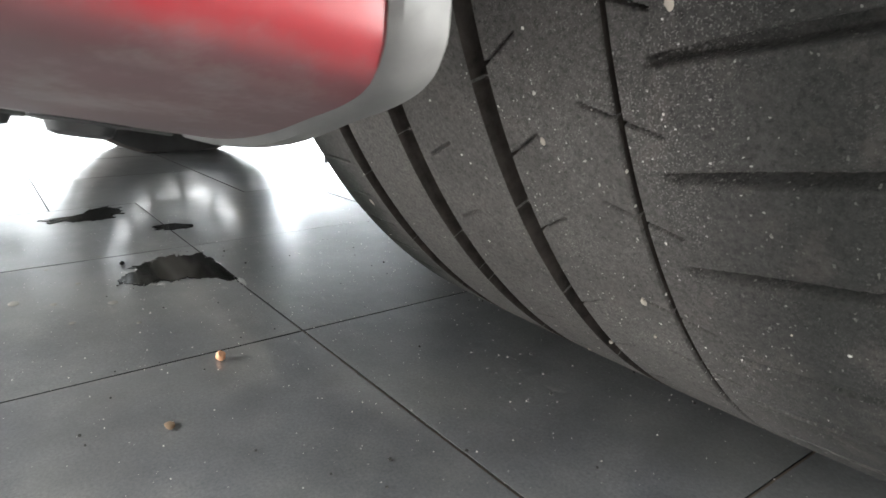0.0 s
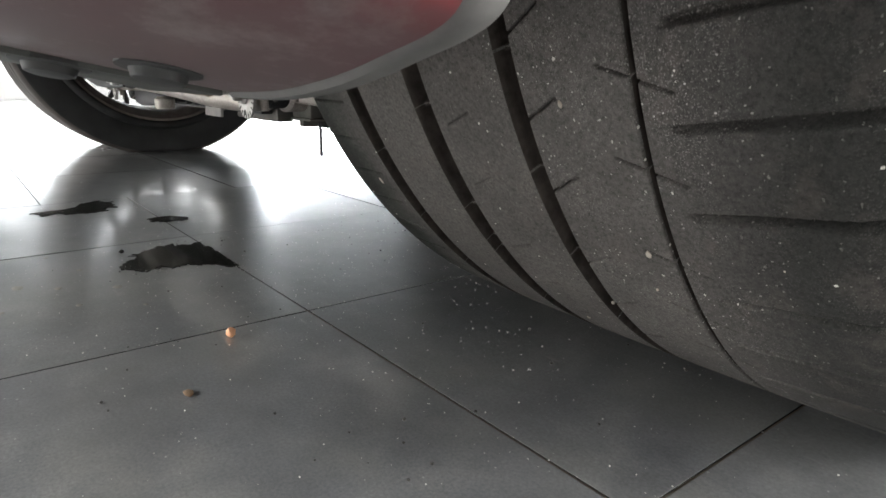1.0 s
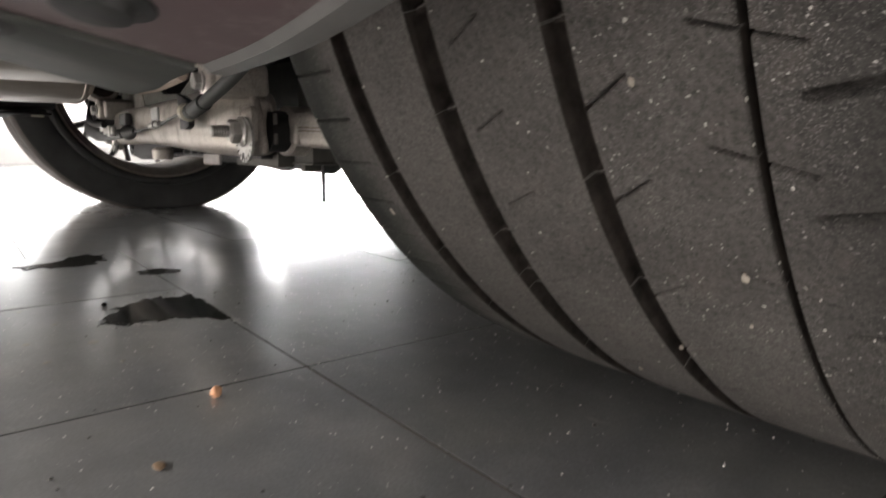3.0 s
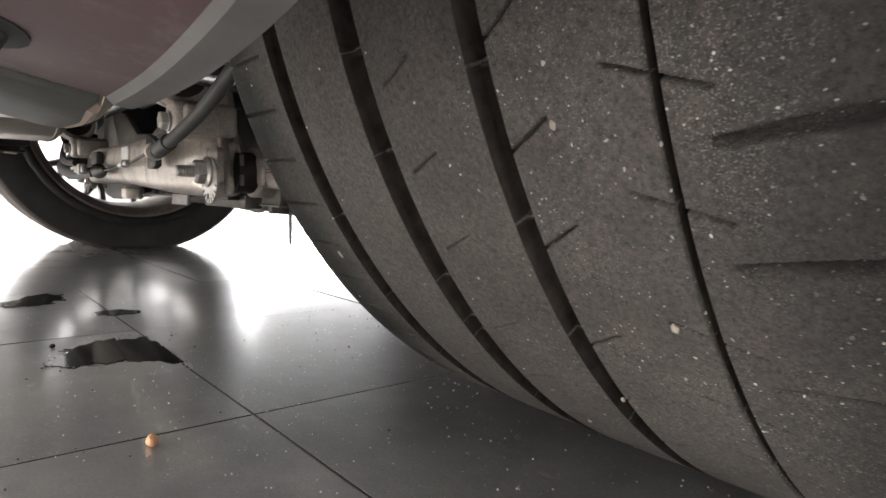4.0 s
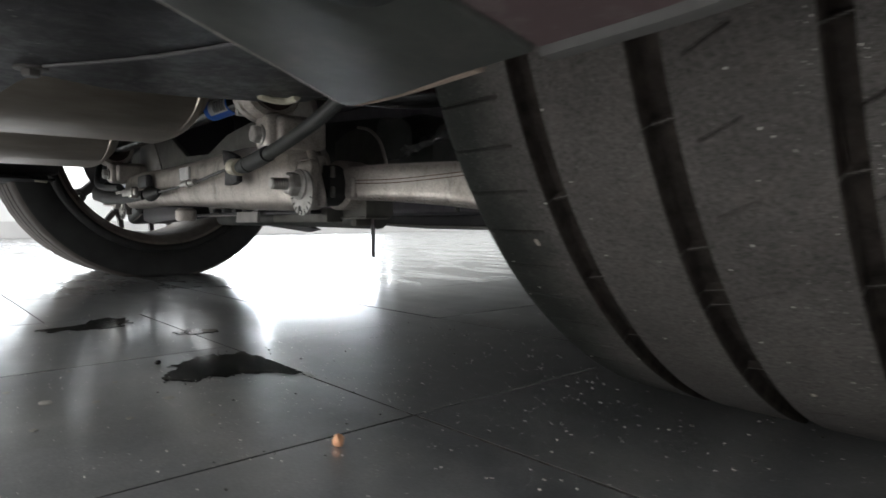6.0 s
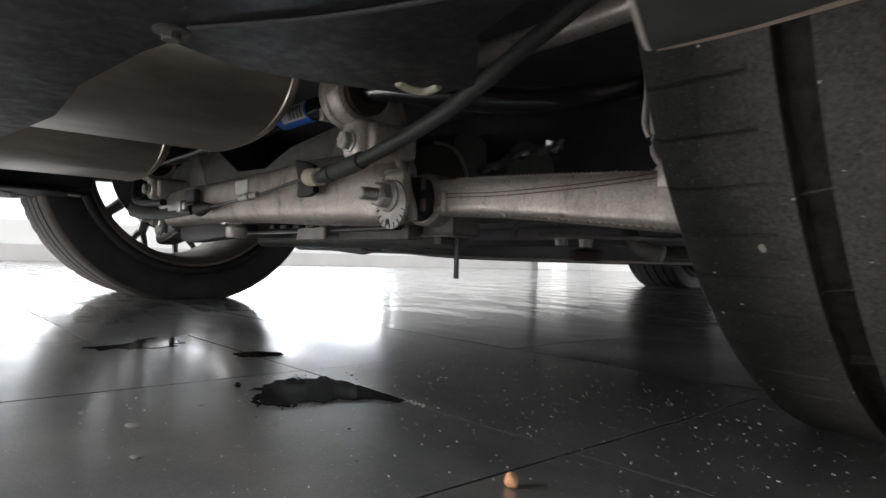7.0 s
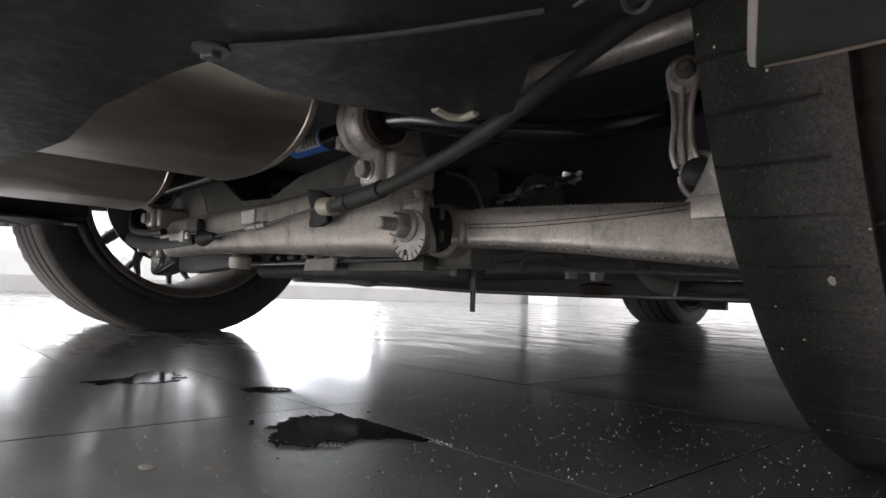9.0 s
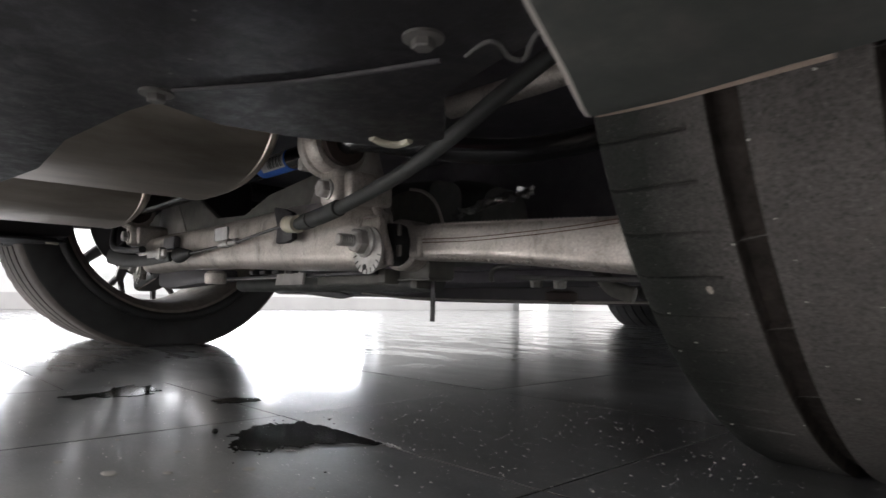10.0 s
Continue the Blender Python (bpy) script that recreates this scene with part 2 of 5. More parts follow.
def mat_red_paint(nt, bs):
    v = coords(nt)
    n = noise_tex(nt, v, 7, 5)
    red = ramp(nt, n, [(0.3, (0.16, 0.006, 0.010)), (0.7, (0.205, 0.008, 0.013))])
    # road dust and painted-in floor sheen below the crease, which climbs towards the back
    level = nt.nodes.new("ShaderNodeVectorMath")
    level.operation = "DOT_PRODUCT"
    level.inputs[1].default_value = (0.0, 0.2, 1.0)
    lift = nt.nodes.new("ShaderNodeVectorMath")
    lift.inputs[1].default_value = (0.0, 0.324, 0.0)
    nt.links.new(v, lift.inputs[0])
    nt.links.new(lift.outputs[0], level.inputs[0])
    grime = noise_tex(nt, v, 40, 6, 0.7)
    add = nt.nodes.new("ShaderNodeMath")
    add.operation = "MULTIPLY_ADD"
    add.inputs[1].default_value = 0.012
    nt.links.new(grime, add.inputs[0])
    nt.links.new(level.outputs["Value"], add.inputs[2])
    dust_sheen = ramp(nt, add.outputs[0], [(0.187, 0.90), (0.199, 0.78), (0.2045, 0.46), (0.2072, 0.03)])
    scuff = mix(nt, 1.0, dust_sheen, ramp(nt, noise_tex(nt, v, 30, 6, 0.75), [(0.52, 0.0), (0.66, 0.8)]), "MULTIPLY")
    base = mix(nt, dust_sheen, red, (0.094, 0.080, 0.081))
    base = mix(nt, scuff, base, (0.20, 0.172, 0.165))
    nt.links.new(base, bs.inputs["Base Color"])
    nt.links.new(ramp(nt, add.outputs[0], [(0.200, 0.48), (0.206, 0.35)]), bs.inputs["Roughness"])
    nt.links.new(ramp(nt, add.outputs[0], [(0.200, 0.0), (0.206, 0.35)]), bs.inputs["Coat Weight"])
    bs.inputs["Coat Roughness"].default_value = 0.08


def mat_lip(nt, bs):
    v = coords(nt)
    n = noise_tex(nt, v, 30, 6, 0.7)
    nt.links.new(ramp(nt, n, [(0.3, (0.080, 0.077, 0.074)), (0.7, (0.135, 0.131, 0.125))]), bs.inputs["Base Color"])
    bs.inputs["Roughness"].default_value = 0.6


def mat_underside(nt, bs):
    v = coords(nt)
    n = noise_tex(nt, v, 16, 7, 0.7)
    base = ramp(nt, n, [(0.3, (0.030, 0.033, 0.030)), (0.55, (0.064, 0.067, 0.061)), (0.75, (0.125, 0.110, 0.102))])
    nt.links.new(base, bs.inputs["Base Color"])
    bs.inputs["Roughness"].default_value = 0.6
    bump(nt, bs, n, 0.2, 0.001)


def mat_water(nt, bs):
    bs.inputs["Base Color"].default_value = (0.010, 0.010, 0.009, 1)
    bs.inputs["Roughness"].default_value = 0.09
    bs.inputs["Specular IOR Level"].default_value = 0.3
    bs.inputs["IOR"].default_value = 1.33


def mat_wall(nt, bs):
    v = coords(nt)
    n = noise_tex(nt, v, 2.0, 5)
    nt.links.new(ramp(nt, n, [(0.3, 0.74), (0.7, 0.82)]), bs.inputs["Base Color"])
    bs.inputs["Roughness"].default_value = 0.8
    bump(nt, bs, noise_tex(nt, v, 180, 3), 0.1, 0.001)


def mat_shaded_wall(nt, bs):
    # backlit window wall: its shade is painted in as a greyer tone
    v = coords(nt)
    nt.links.new(ramp(nt, noise_tex(nt, v, 1.5, 5), [(0.3, (0.47, 0.48, 0.48)), (0.7, (0.53, 0.54, 0.54))]), bs.inputs["Base Color"])
    bs.inputs["Roughness"].default_value = 0.75
    bump(nt, bs, noise_tex(nt, v, 180, 3), 0.1, 0.001)


def mat_plinth(nt, bs):
    v = coords(nt)
    nt.links.new(ramp(nt, noise_tex(nt, v, 2.5, 4), [(0.3, 0.32), (0.7, 0.37)]), bs.inputs["Base Color"])
    bs.inputs["Roughness"].default_value = 0.5


def plain(colour, rough, metal=0.0):
    def build(nt, bs):
        v = coords(nt)
        n = noise_tex(nt, v, 60, 4)
        lo = tuple(c * 0.82 for c in colour)
        hi = tuple(min(1, c * 1.15) for c in colour)
        nt.links.new(ramp(nt, n, [(0.3, lo), (0.7, hi)]), bs.inputs["Base Color"])
        bs.inputs["Roughness"].default_value = rough
        bs.inputs["Metallic"].default_value = metal
    return build


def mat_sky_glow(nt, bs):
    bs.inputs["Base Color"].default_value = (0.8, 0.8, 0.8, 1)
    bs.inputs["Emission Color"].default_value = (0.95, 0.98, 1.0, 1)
    # made-up fall-off of the glow at one metre keeps floor reflections dim
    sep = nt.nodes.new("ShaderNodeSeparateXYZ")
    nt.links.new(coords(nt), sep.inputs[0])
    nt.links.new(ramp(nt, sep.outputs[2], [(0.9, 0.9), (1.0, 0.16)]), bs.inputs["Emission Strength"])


TILE = material("dark_tile", mat_tile)
GROUT = material("grout", mat_grout)
RUBBER = material("dusty_rubber", mat_rubber_dusty)
RUBBER_DARK = material("dark_rubber", mat_rubber_dark)
ALU = material("cast_aluminium", mat_aluminium)
MUFFLER = material("stainless_sheet", mat_muffler)
STEEL = material("zinc_steel", mat_steel)
PLASTIC = material("black_plastic", mat_plastic)
TRAY = material("road_worn_plastic", mat_tray)
SHIELD = material("lifted_shield", mat_lifted_shield)
GLOSS = material("black_paint", mat_black_gloss)
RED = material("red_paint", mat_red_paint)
LIP = material("grey_lip", mat_lip)
UNDER = material("dusty_underside", mat_underside)
WATER = material("puddle_water", mat_water)
# pale grey base stands in for the glint of clear water
BEAD = material("pale_glint_bead", plain((0.32, 0.32, 0.31), 0.12))
WALL = material("white_plaster", mat_wall)
PLINTH = material("grey_plinth", mat_plinth)
WALL_SHADED = material("shaded_plaster", mat_shaded_wall)
GLOW = material("bright_outdoors", mat_sky_glow)
WHITE_FRAME = material("white_frame", plain((0.72, 0.72, 0.71), 0.45))
CREAM = material("cream_plastic", plain((0.62, 0.58, 0.46), 0.45))
BLUE = material("blue_label", plain((0.025, 0.17, 0.72), 0.5))
PAPER = material("white_label", plain((0.75, 0.75, 0.74), 0.6))
INK = material("label_ink", plain((0.03, 0.03, 0.03), 0.6))
RUST = material("rust_brown", plain((0.10, 0.05, 0.03), 0.8))
RUSTY = material("worn_edge", plain((0.26, 0.20, 0.16), 0.7))
FOIL = material("silver_foil", plain((0.74, 0.74, 0.73), 0.25, 1.0))
CRUMB = material("orange_crumb", plain((0.62, 0.32, 0.18), 0.8))
GRIT = material("pale_grit", plain((0.62, 0.60, 0.55), 0.9))
SPLASH = material("dried_splash", plain((0.20, 0.19, 0.17), 0.8))
STONE = material("pale_stone", plain((0.44, 0.39, 0.33), 0.9))
DARK_BIT = material("dark_crumb", plain((0.03, 0.028, 0.025), 0.8))
DULL = material("dull_steel", plain((0.20, 0.19, 0.18), 0.55, 0.6))
BAR = material("black_bar", plain((0.012, 0.012, 0.013), 0.24))
CAST = material("dusty_casting", plain((0.15, 0.145, 0.13), 0.7, 0.2))
CASTING = material("stained_casting", plain((0.27, 0.255, 0.235), 0.6, 0.3))
SHEATH = material("dusty_sheath", plain((0.050, 0.053, 0.050), 0.62))
TAB = material("grey_tab", plain((0.40, 0.38, 0.36), 0.6))
DARK_RUST = material("brown_rubber", plain((0.030, 0.017, 0.013), 0.7))
PLINTH_DARK = material("dark_metal", plain((0.05, 0.05, 0.05), 0.5))
WORN = material("worn_pale_edge", plain((0.50, 0.46, 0.42), 0.7))
GROOVE = material("shaded_groove_rubber", mat_groove)
LEAF = material("dry_leaf", plain((0.14, 0.09, 0.05), 0.8))


# ---------------------------------------------------------------- mesh helpers
def mesh_object(name, bm, mat, parent=None, smooth=False, label=""):
    me = bpy.data.meshes.new(name)
    bmesh.ops.recalc_face_normals(bm, faces=bm.faces[:])
    bm.to_mesh(me)
    bm.free()
    me.materials.append(mat)
    if smooth:
        me.polygons.foreach_set("use_smooth", [True] * len(me.polygons))
        me.set_sharp_from_angle(angle=radians(38))
    ob = new(name, me)
    if parent is not None:
        ob.parent = parent
    if label:
        ob["label"] = label
    return ob


def part(name, bm, mat, parent, label="", smooth=True):
    return mesh_object(name, bm, mat, parent, smooth, label)


def join(*bms):
    out = bmesh.new()
    for b in bms:
        me = bpy.data.meshes.new("tmp")
        b.to_mesh(me)
        b.free()
        out.from_mesh(me)
        bpy.data.meshes.remove(me)
    return out


def block(x0, x1, y0, y1, z0, z1, bevel=0.0, seg=2):
    bm = bmesh.new()
    bmesh.ops.create_cube(bm, size=1)
    for v in bm.verts:
        v.co = Vector((x0 + (v.co.x + .5) * (x1 - x0), y0 + (v.co.y + .5) * (y1 - y0), z0 + (v.co.z + .5) * (z1 - z0)))
    if bevel:
        bmesh.ops.bevel(bm, geom=bm.edges[:], offset=bevel, segments=seg, affect="EDGES", profile=0.5)
    return bm


def moved(bm, m):
    bmesh.ops.transform(bm, matrix=m, verts=bm.verts[:])
    return bm


def ring_faces(bm, rings, closed=True, cap=True):
    n = len(rings[0])
    for a, b in zip(rings, rings[1:]):
        for i in range(n if closed else n - 1):
            j = (i + 1) % n
            bm.faces.new((a[i], a[j], b[j], b[i]))
    if cap:
        bm.faces.new(list(reversed(rings[0])))
        bm.faces.new(rings[-1])


def frames_along(path):
    pts = [Vector(p) for p in path]
    out, up = [], Vector((0.03, 0.05, 1)).normalized()
    for i, p in enumerate(pts):
        d = (pts[min(i + 1, len(pts) - 1)] - pts[max(i - 1, 0)]).normalized()
        s = d.cross(up)
        s = s.normalized() if s.length > 1e-4 else Vector((1, 0, 0))
        u = s.cross(d).normalized()
        out.append((p, s, u))
    return out


def smooth_path(path, steps=8):
    pts = [Vector(p) for p in path]
    out = []
    for i in range(len(pts) - 1):
        a, b = pts[max(i - 1, 0)], pts[i]
        c, d = pts[i + 1], pts[min(i + 2, len(pts) - 1)]
        for k in range(steps):
            t = k / steps
            out.append(0.5 * ((2 * b) + (c - a) * t + (2 * a - 5 * b + 4 * c - d) * t * t + (3 * b - a - 3 * c + d) * t ** 3))
    out.append(pts[-1])
    return out


def tube(path, radius, sides=14, flat=1.0, curve=True):
    """A tube along a path; radius a number or one for each end; flat squeezes it sideways."""
    bm = bmesh.new()
    p = smooth_path(path) if curve and len(path) > 2 else [Vector(q) for q in path]
    r0, r1 = radius if isinstance(radius, tuple) else (radius, radius)
    rings = []
    fr = frames_along(p)
    for i, (c, s, u) in enumerate(fr):
        r = r0 + (r1 - r0) * i / (len(fr) - 1)
        rings.append([bm.verts.new(c + r * (math.cos(a) * s * flat + math.sin(a) * u)) for a in (2 * math.pi * k / sides for k in range(sides))])
    ring_faces(bm, rings)
    return bm


def lathe(profile, centre, axis, sides=32):
    """A solid of revolution: profile of (along, radius) round the axis at the centre."""
    bm = bmesh.new()
    ax = Vector(axis).normalized()
    s = ax.orthogonal().normalized()
    u = ax.cross(s)
    c = Vector(centre)
    rings = [[bm.verts.new(c + ax * h + r * (math.cos(a) * s + math.sin(a) * u)) for a in (2 * math.pi * k / sides for k in range(sides))] for h, r in profile]
    ring_faces(bm, rings)
    return bm


def hex_head(centre, axis, across, height, washer=1.25):
    r = across / 2 / math.cos(math.pi / 6)
    head = lathe([(0, r), (height * 0.85, r), (height, r * 0.86)], centre, axis, 6)
    flange = lathe([(-0.001, across / 2 * washer), (height * 0.18, across / 2 * washer), (height * 0.26, across / 2 * 1.05)], centre, axis, 24)
    return join(head, flange)


def plate(outline, z, thick, bevel=0.002, wave=0.0):
    """A flat panel with that outline in plan, its underside at z."""
    bm = bmesh.new()
    low = [bm.verts.new((x, y, z)) for x, y in outline]
    f = bm.faces.new(low)
    r = bmesh.ops.extrude_face_region(bm, geom=[f])
    for v in (g for g in r["geom"] if isinstance(g, bmesh.types.BMVert)):
        v.co.z += thick
    if bevel:
        bmesh.ops.bevel(bm, geom=bm.edges[:], offset=bevel, segments=2, affect="EDGES", profile=0.5)
    return bm


def wall_plate(outline, y, thick, bevel=0.002):
    """A sheet with that outline in x and z, facing along y."""
    bm = plate(outline, 0, thick, bevel)
    return moved(bm, Matrix.Translation((0, y, 0)) @ Matrix.Rotation(radians(90), 4, "X"))


# ---------------------------------------------------------------- the room
PITCH_X, PITCH_Y = 0.3140, 0.292
X0, Y0 = 0.3385, -0.203
SLANT = 0.024
LEAN = 0.018
ROOM = (-5.5, 6.0, -5.0, 8.6)


def build_room():
    x0, x1, y0, y1 = ROOM
    t = 0.2
    tagged(mesh_object("wall_north", block(x0 - t, x1 + t, y1, y1 + t, -0.1, 3.2), WALL), "plain white plastered showroom wall", "wall", kind="structure")
    # west wall: low parapet, glazing with frames, solid wall past it
    wy0, wy1 = -1.2, 4.35
    west = join(block(x0 - t, x0, y0, wy1, -0.1, 0.36), block(x0 - t, x0, wy1, y1, -0.1, 3.2), block(x0 - t, x0, y0, wy0, 0.36, 3.2), block(x0 - t, x0, wy0, wy1, 2.75, 3.2))
    tagged(mesh_object("wall_west", west, WALL_SHADED), "white plastered wall with a low parapet under the glazing", "wall", kind="structure")
    # the openings of the south and east walls are added for the fill lamps
    south = join(block(x0, x1, y0 - t, y0, -0.1, 1.25), block(x0, -5.3, y0 - t, y0, 1.25, 3.2), block(0.2, x1, y0 - t, y0, 1.25, 3.2), block(-5.3, 0.2, y0 - t, y0, 2.75, 3.2))
    tagged(mesh_object("wall_south", south, WALL), "white plastered wall with an unseen opening added for fill light", "wall", kind="structure")
    east = join(block(x1, x1 + t, y0, y1, -0.1, 0.36), block(x1, x1 + t, y0, 2.2, 0.36, 3.2), block(x1, x1 + t, 7.8, y1, 0.36, 3.2), block(x1, x1 + t, 2.2, 7.8, 2.75, 3.2))
    tagged(mesh_object("wall_east", east, WALL), "white plastered wall with an unseen opening added for fill light", "wall", kind="structure")
    tagged(mesh_object("ceiling", block(x0 - t, x1 + t, y0 - t, y1 + t, 3.2, 3.35), WALL), "plain white showroom ceiling", "ceiling", kind="structure")
    for nm, b in (("baseboard", block(x0, x0 + 0.02, y0, 6.92, 0, 0.15, 0.003)),):
        tagged(mesh_object(nm, b, PLINTH), "grey stone skirting along the foot of the wall", "baseboard", kind="structure")
    # glazing of the west wall
    win = tagged(mesh_object("window_1", join(block(x0 - 0.12, x0 - 0.06, wy0, wy1, 0.361, 0.385), block(x0 - 0.12, x0 - 0.06, wy0, wy1, 2.71, 2.749)), WHITE_FRAME), "wide white-framed showroom glazing, glaring with daylight", "window", kind="structure")
    part("transom", block(x0 - 0.12, x0 - 0.05, wy0, wy1, 0.50, 0.60, 0.004), WHITE_FRAME, win, smooth=False)
    for lo, hi in ((wy0, wy0 + 0.06), (0.93, 0.99), (wy1 - 0.06, wy1)):
        part("mullion", block(x0 - 0.13, x0 - 0.05, lo, hi, 0.386, 2.709, 0.003), WHITE_FRAME, win, smooth=False)
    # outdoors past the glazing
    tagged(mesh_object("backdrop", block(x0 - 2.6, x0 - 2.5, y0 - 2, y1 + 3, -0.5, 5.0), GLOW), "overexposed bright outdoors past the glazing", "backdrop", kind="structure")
    # a slim white column by the wall
    col = block(x0 + 0.15, x0 + 0.45, 6.93, 7.30, 0, 3.2, 0.01)
    tagged(mesh_object("column", col, WALL), "slim white square column near the wall", "column", kind="structure")
    tagged(mesh_object("trim", block(x0 + 0.22, x0 + 0.30, 7.40, 7.47, 0, 2.2, 0.004), PLINTH_DARK), "slim dark metal post beside the column", "post", kind="structure")


def build_floor():
    x0, x1, y0, y1 = ROOM
    base = tagged(mesh_object("floor", block(x0 - 0.2, x1 + 0.2, y0 - 0.2, y1 + 0.2, -0.12, -0.0013), GROUT), "dark grey porcelain floor tiles with thin joints", "floor", kind="structure")
    w, d = PITCH_X - 0.0020, PITCH_Y - 0.0019

    def slab(bm, cx, cy):
        e = 0.00012
        lo = [bm.verts.new((cx + sx * w / 2, cy + sy * d / 2, -0.011)) for sx, sy in ((-1, -1), (1, -1), (1, 1), (-1, 1))]
        mid = [bm.verts.new((v.co.x, v.co.y, -e)) for v in lo]
        top = [bm.verts.new((cx + sx * (w / 2 - e), cy + sy * (d / 2 - e), 0)) for sx, sy in ((-1, -1), (1, -1), (1, 1), (-1, 1))]
        ring_faces(bm, [lo, mid, top])
        for v in lo + mid + top:
            v.co.x, v.co.y = v.co.x + (v.co.y - cy) * LEAN, v.co.y + (v.co.x - cx) * SLANT

    one = bmesh.new()
    slab(one, 0, 0)
    me = bpy.data.meshes.new("floor_tile")
    bmesh.ops.recalc_face_normals(one, faces=one.faces[:])
    one.to_mesh(me)
    one.free()
    me.materials.append(TILE)
    me.materials.append(GROUT)
    for poly in me.polygons:
        poly.material_index = 0 if poly.normal.z > 0.4 else 1
    rest = bmesh.new()
    lay = random.Random(12)
    i0, i1 = math.floor((x0 - X0) / PITCH_X), math.ceil((x1 - X0) / PITCH_X)
    j0, j1 = math.floor((y0 - Y0) / PITCH_Y) - 1, math.ceil((y1 - Y0) / PITCH_Y) + 1
    for i in range(i0, i1):
        shift = -0.117 if i < -1 else 0.0
        for j in range(j0, j1):
            gx, gy = (i + 0.5) * PITCH_X, (j + 0.5) * PITCH_Y + shift
            cx, cy = X0 + gx + (gy + Y0 + 0.2) * LEAN, Y0 + gx * SLANT + gy
            if not (x0 - 0.15 < cx < x1 + 0.15 and y0 - 0.15 < cy < y1 + 0.15):
                continue
            if -1.7 < cx < 1.7 and -1.1 < cy < 2.0:
                ob = new("tile", me)
                ob.parent = base
                ob.location = (cx, cy, 0.00012 * math.sin(7 * i + 3 * j) - 0.00012)
                # laid by hand: no two tiles lie in quite the same plane
                ob.rotation_euler = (radians(lay.uniform(-0.07, 0.07)), radians(lay.uniform(-0.07, 0.07)), 0)
            else:
                slab(rest, cx, cy)
    r = part("far_tiles", rest, TILE, base, smooth=False)
    r.data.materials.append(GROUT)
    for poly in r.data.polygons:
        poly.material_index = 0 if poly.normal.z > 0.4 else 1
    r["kind"] = "stuff"


build_room()


# ---------------------------------------------------------------- the car
car = tagged(new("car"), "red car seen from below, dusty rear tyre and silver suspension", "car")
NEAR = Vector((0.88, 0.083, 0.320))
R_TYRE, R_RIM = 0.335, 0.246
SLOTS = [-13, -6, 1, 8, 15, 22.5, 30, 36.5, 43, 49.2, 57.2, 63.3, 69.3, 75.3, 81.4, 88, 94.5, 101]


def tyre_mesh(half, detail, rim=R_RIM, radius=R_TYRE, drop=0.015, mirror=1):
    """A tyre round the x axis: grooved tread with sipes, rounded shoulders and sidewalls.
    Angles run from the foot of the wheel towards its rear."""
    k = half / 0.165
    g = [(-0.1004, 0.0076, 0.0085), (-0.0354, 0.0077, 0.0095), (0.0312, 0.0052, 0.0095), (0.0885, 0.0018, 0.006)]
    g = [(x * k, w * k, d) for x, w, d in g]
    step = 0.0009 if detail else 0.006
    xs = list(np.arange(-half, half + 1e-6, step))
    for x, w, d in g:
        xs += [x - w - 0.0009, x - w, x - w + 0.0012, x + w - 0.0012, x + w, x + w + 0.0009]
    xs = np.array(sorted(xs))
    if detail:
        th = np.radians(np.concatenate([np.arange(-8, 30, 0.25), np.arange(30, 80, 0.1), np.arange(80, 102, 0.25), np.arange(102, 352, 2.5)]))
    else:
        th = np.radians(np.arange(0, 360, 1.5))
    T, X = np.meshgrid(th, xs, indexing="ij")
    deg = np.degrees(T)

    def soft(a, lo, hi):
        return np.clip((a - lo) / (hi - lo), 0, 1)

    depth = np.zeros_like(X)
    for x, w, d in g:
        depth = np.maximum(depth, d * (1 - soft(np.abs(X - x), w - 0.0012, w)))
    main = depth.copy()
    for c in SLOTS:
        # long slots of the outer shoulder, rising outwards
        lean = 1.4 * soft(X, 0.101 * k, half) + c
        inside = soft(X, 0.0995 * k, 0.104 * k)
        width = (0.16 + 0.16 * soft(X, 0.10 * k, 0.125 * k)) * (0.9 if c < 52 else 1.0)
        depth = np.maximum(depth, 0.0075 * inside * (1 - soft(np.abs(deg - lean), width, width + 0.12)))
        # short sipes beside the two middle grooves
        s1 = c + 0.3 + (X - 0.038 * k) / 0.013 * 1.3
        on = (X > 0.036 * k) & (X < 0.053 * k)
        depth = np.maximum(depth, on * 0.0055 * (1 - soft(np.abs(deg - s1), 0.035, 0.10)))
        s2 = c + 3.8 - (X - 0.076 * k) / 0.026 * 1.5
        on = (X > 0.075 * k) & (X < 0.103 * k)
        depth = np.maximum(depth, on * 0.0050 * (1 - soft(np.abs(deg - s2), 0.03, 0.09)))
        s3 = c - 1.0 + (X + 0.02 * k) / 0.02 * 1.5
        on = (X > -0.02 * k) & (X < -0.002 * k)
        depth = np.maximum(depth, on * 0.0022 * (1 - soft(np.abs(deg - s3), 0.04, 0.12)))
    # cuts of the inner shoulder
    for c in np.arange(32, 101, 4.5):
        on = (X > -half) & (X < -0.119 * k)
        depth = np.maximum(depth, on * 0.0034 * (1 - soft(np.abs(deg - c - 0.2), 0.05, 0.14)))
    # wear bars in the grooves
    for (x, w, d), places in zip(g, ((58.0, 48.5, 39.0), (78.5, 71.0, 63.8, 52.7, 48.0, 46.2, 35.8), (78.0, 68.4, 58.9, 49.8, 39.2), ())):
        for c in places:
            bar = (np.abs(X - x) < w) & (np.abs(deg - c - 30 * (X - x)) < 0.24)
            depth = np.where(bar, np.minimum(depth, d * 0.6), depth)
            main = np.where(bar & (np.abs(deg - c - 30 * (X - x)) < 0.08), 0.0, main)
    crown = radius - 0.0025 * (X / half) ** 2
    edge = half - 0.014
    over = np.clip(np.abs(X) - edge, 0, None)
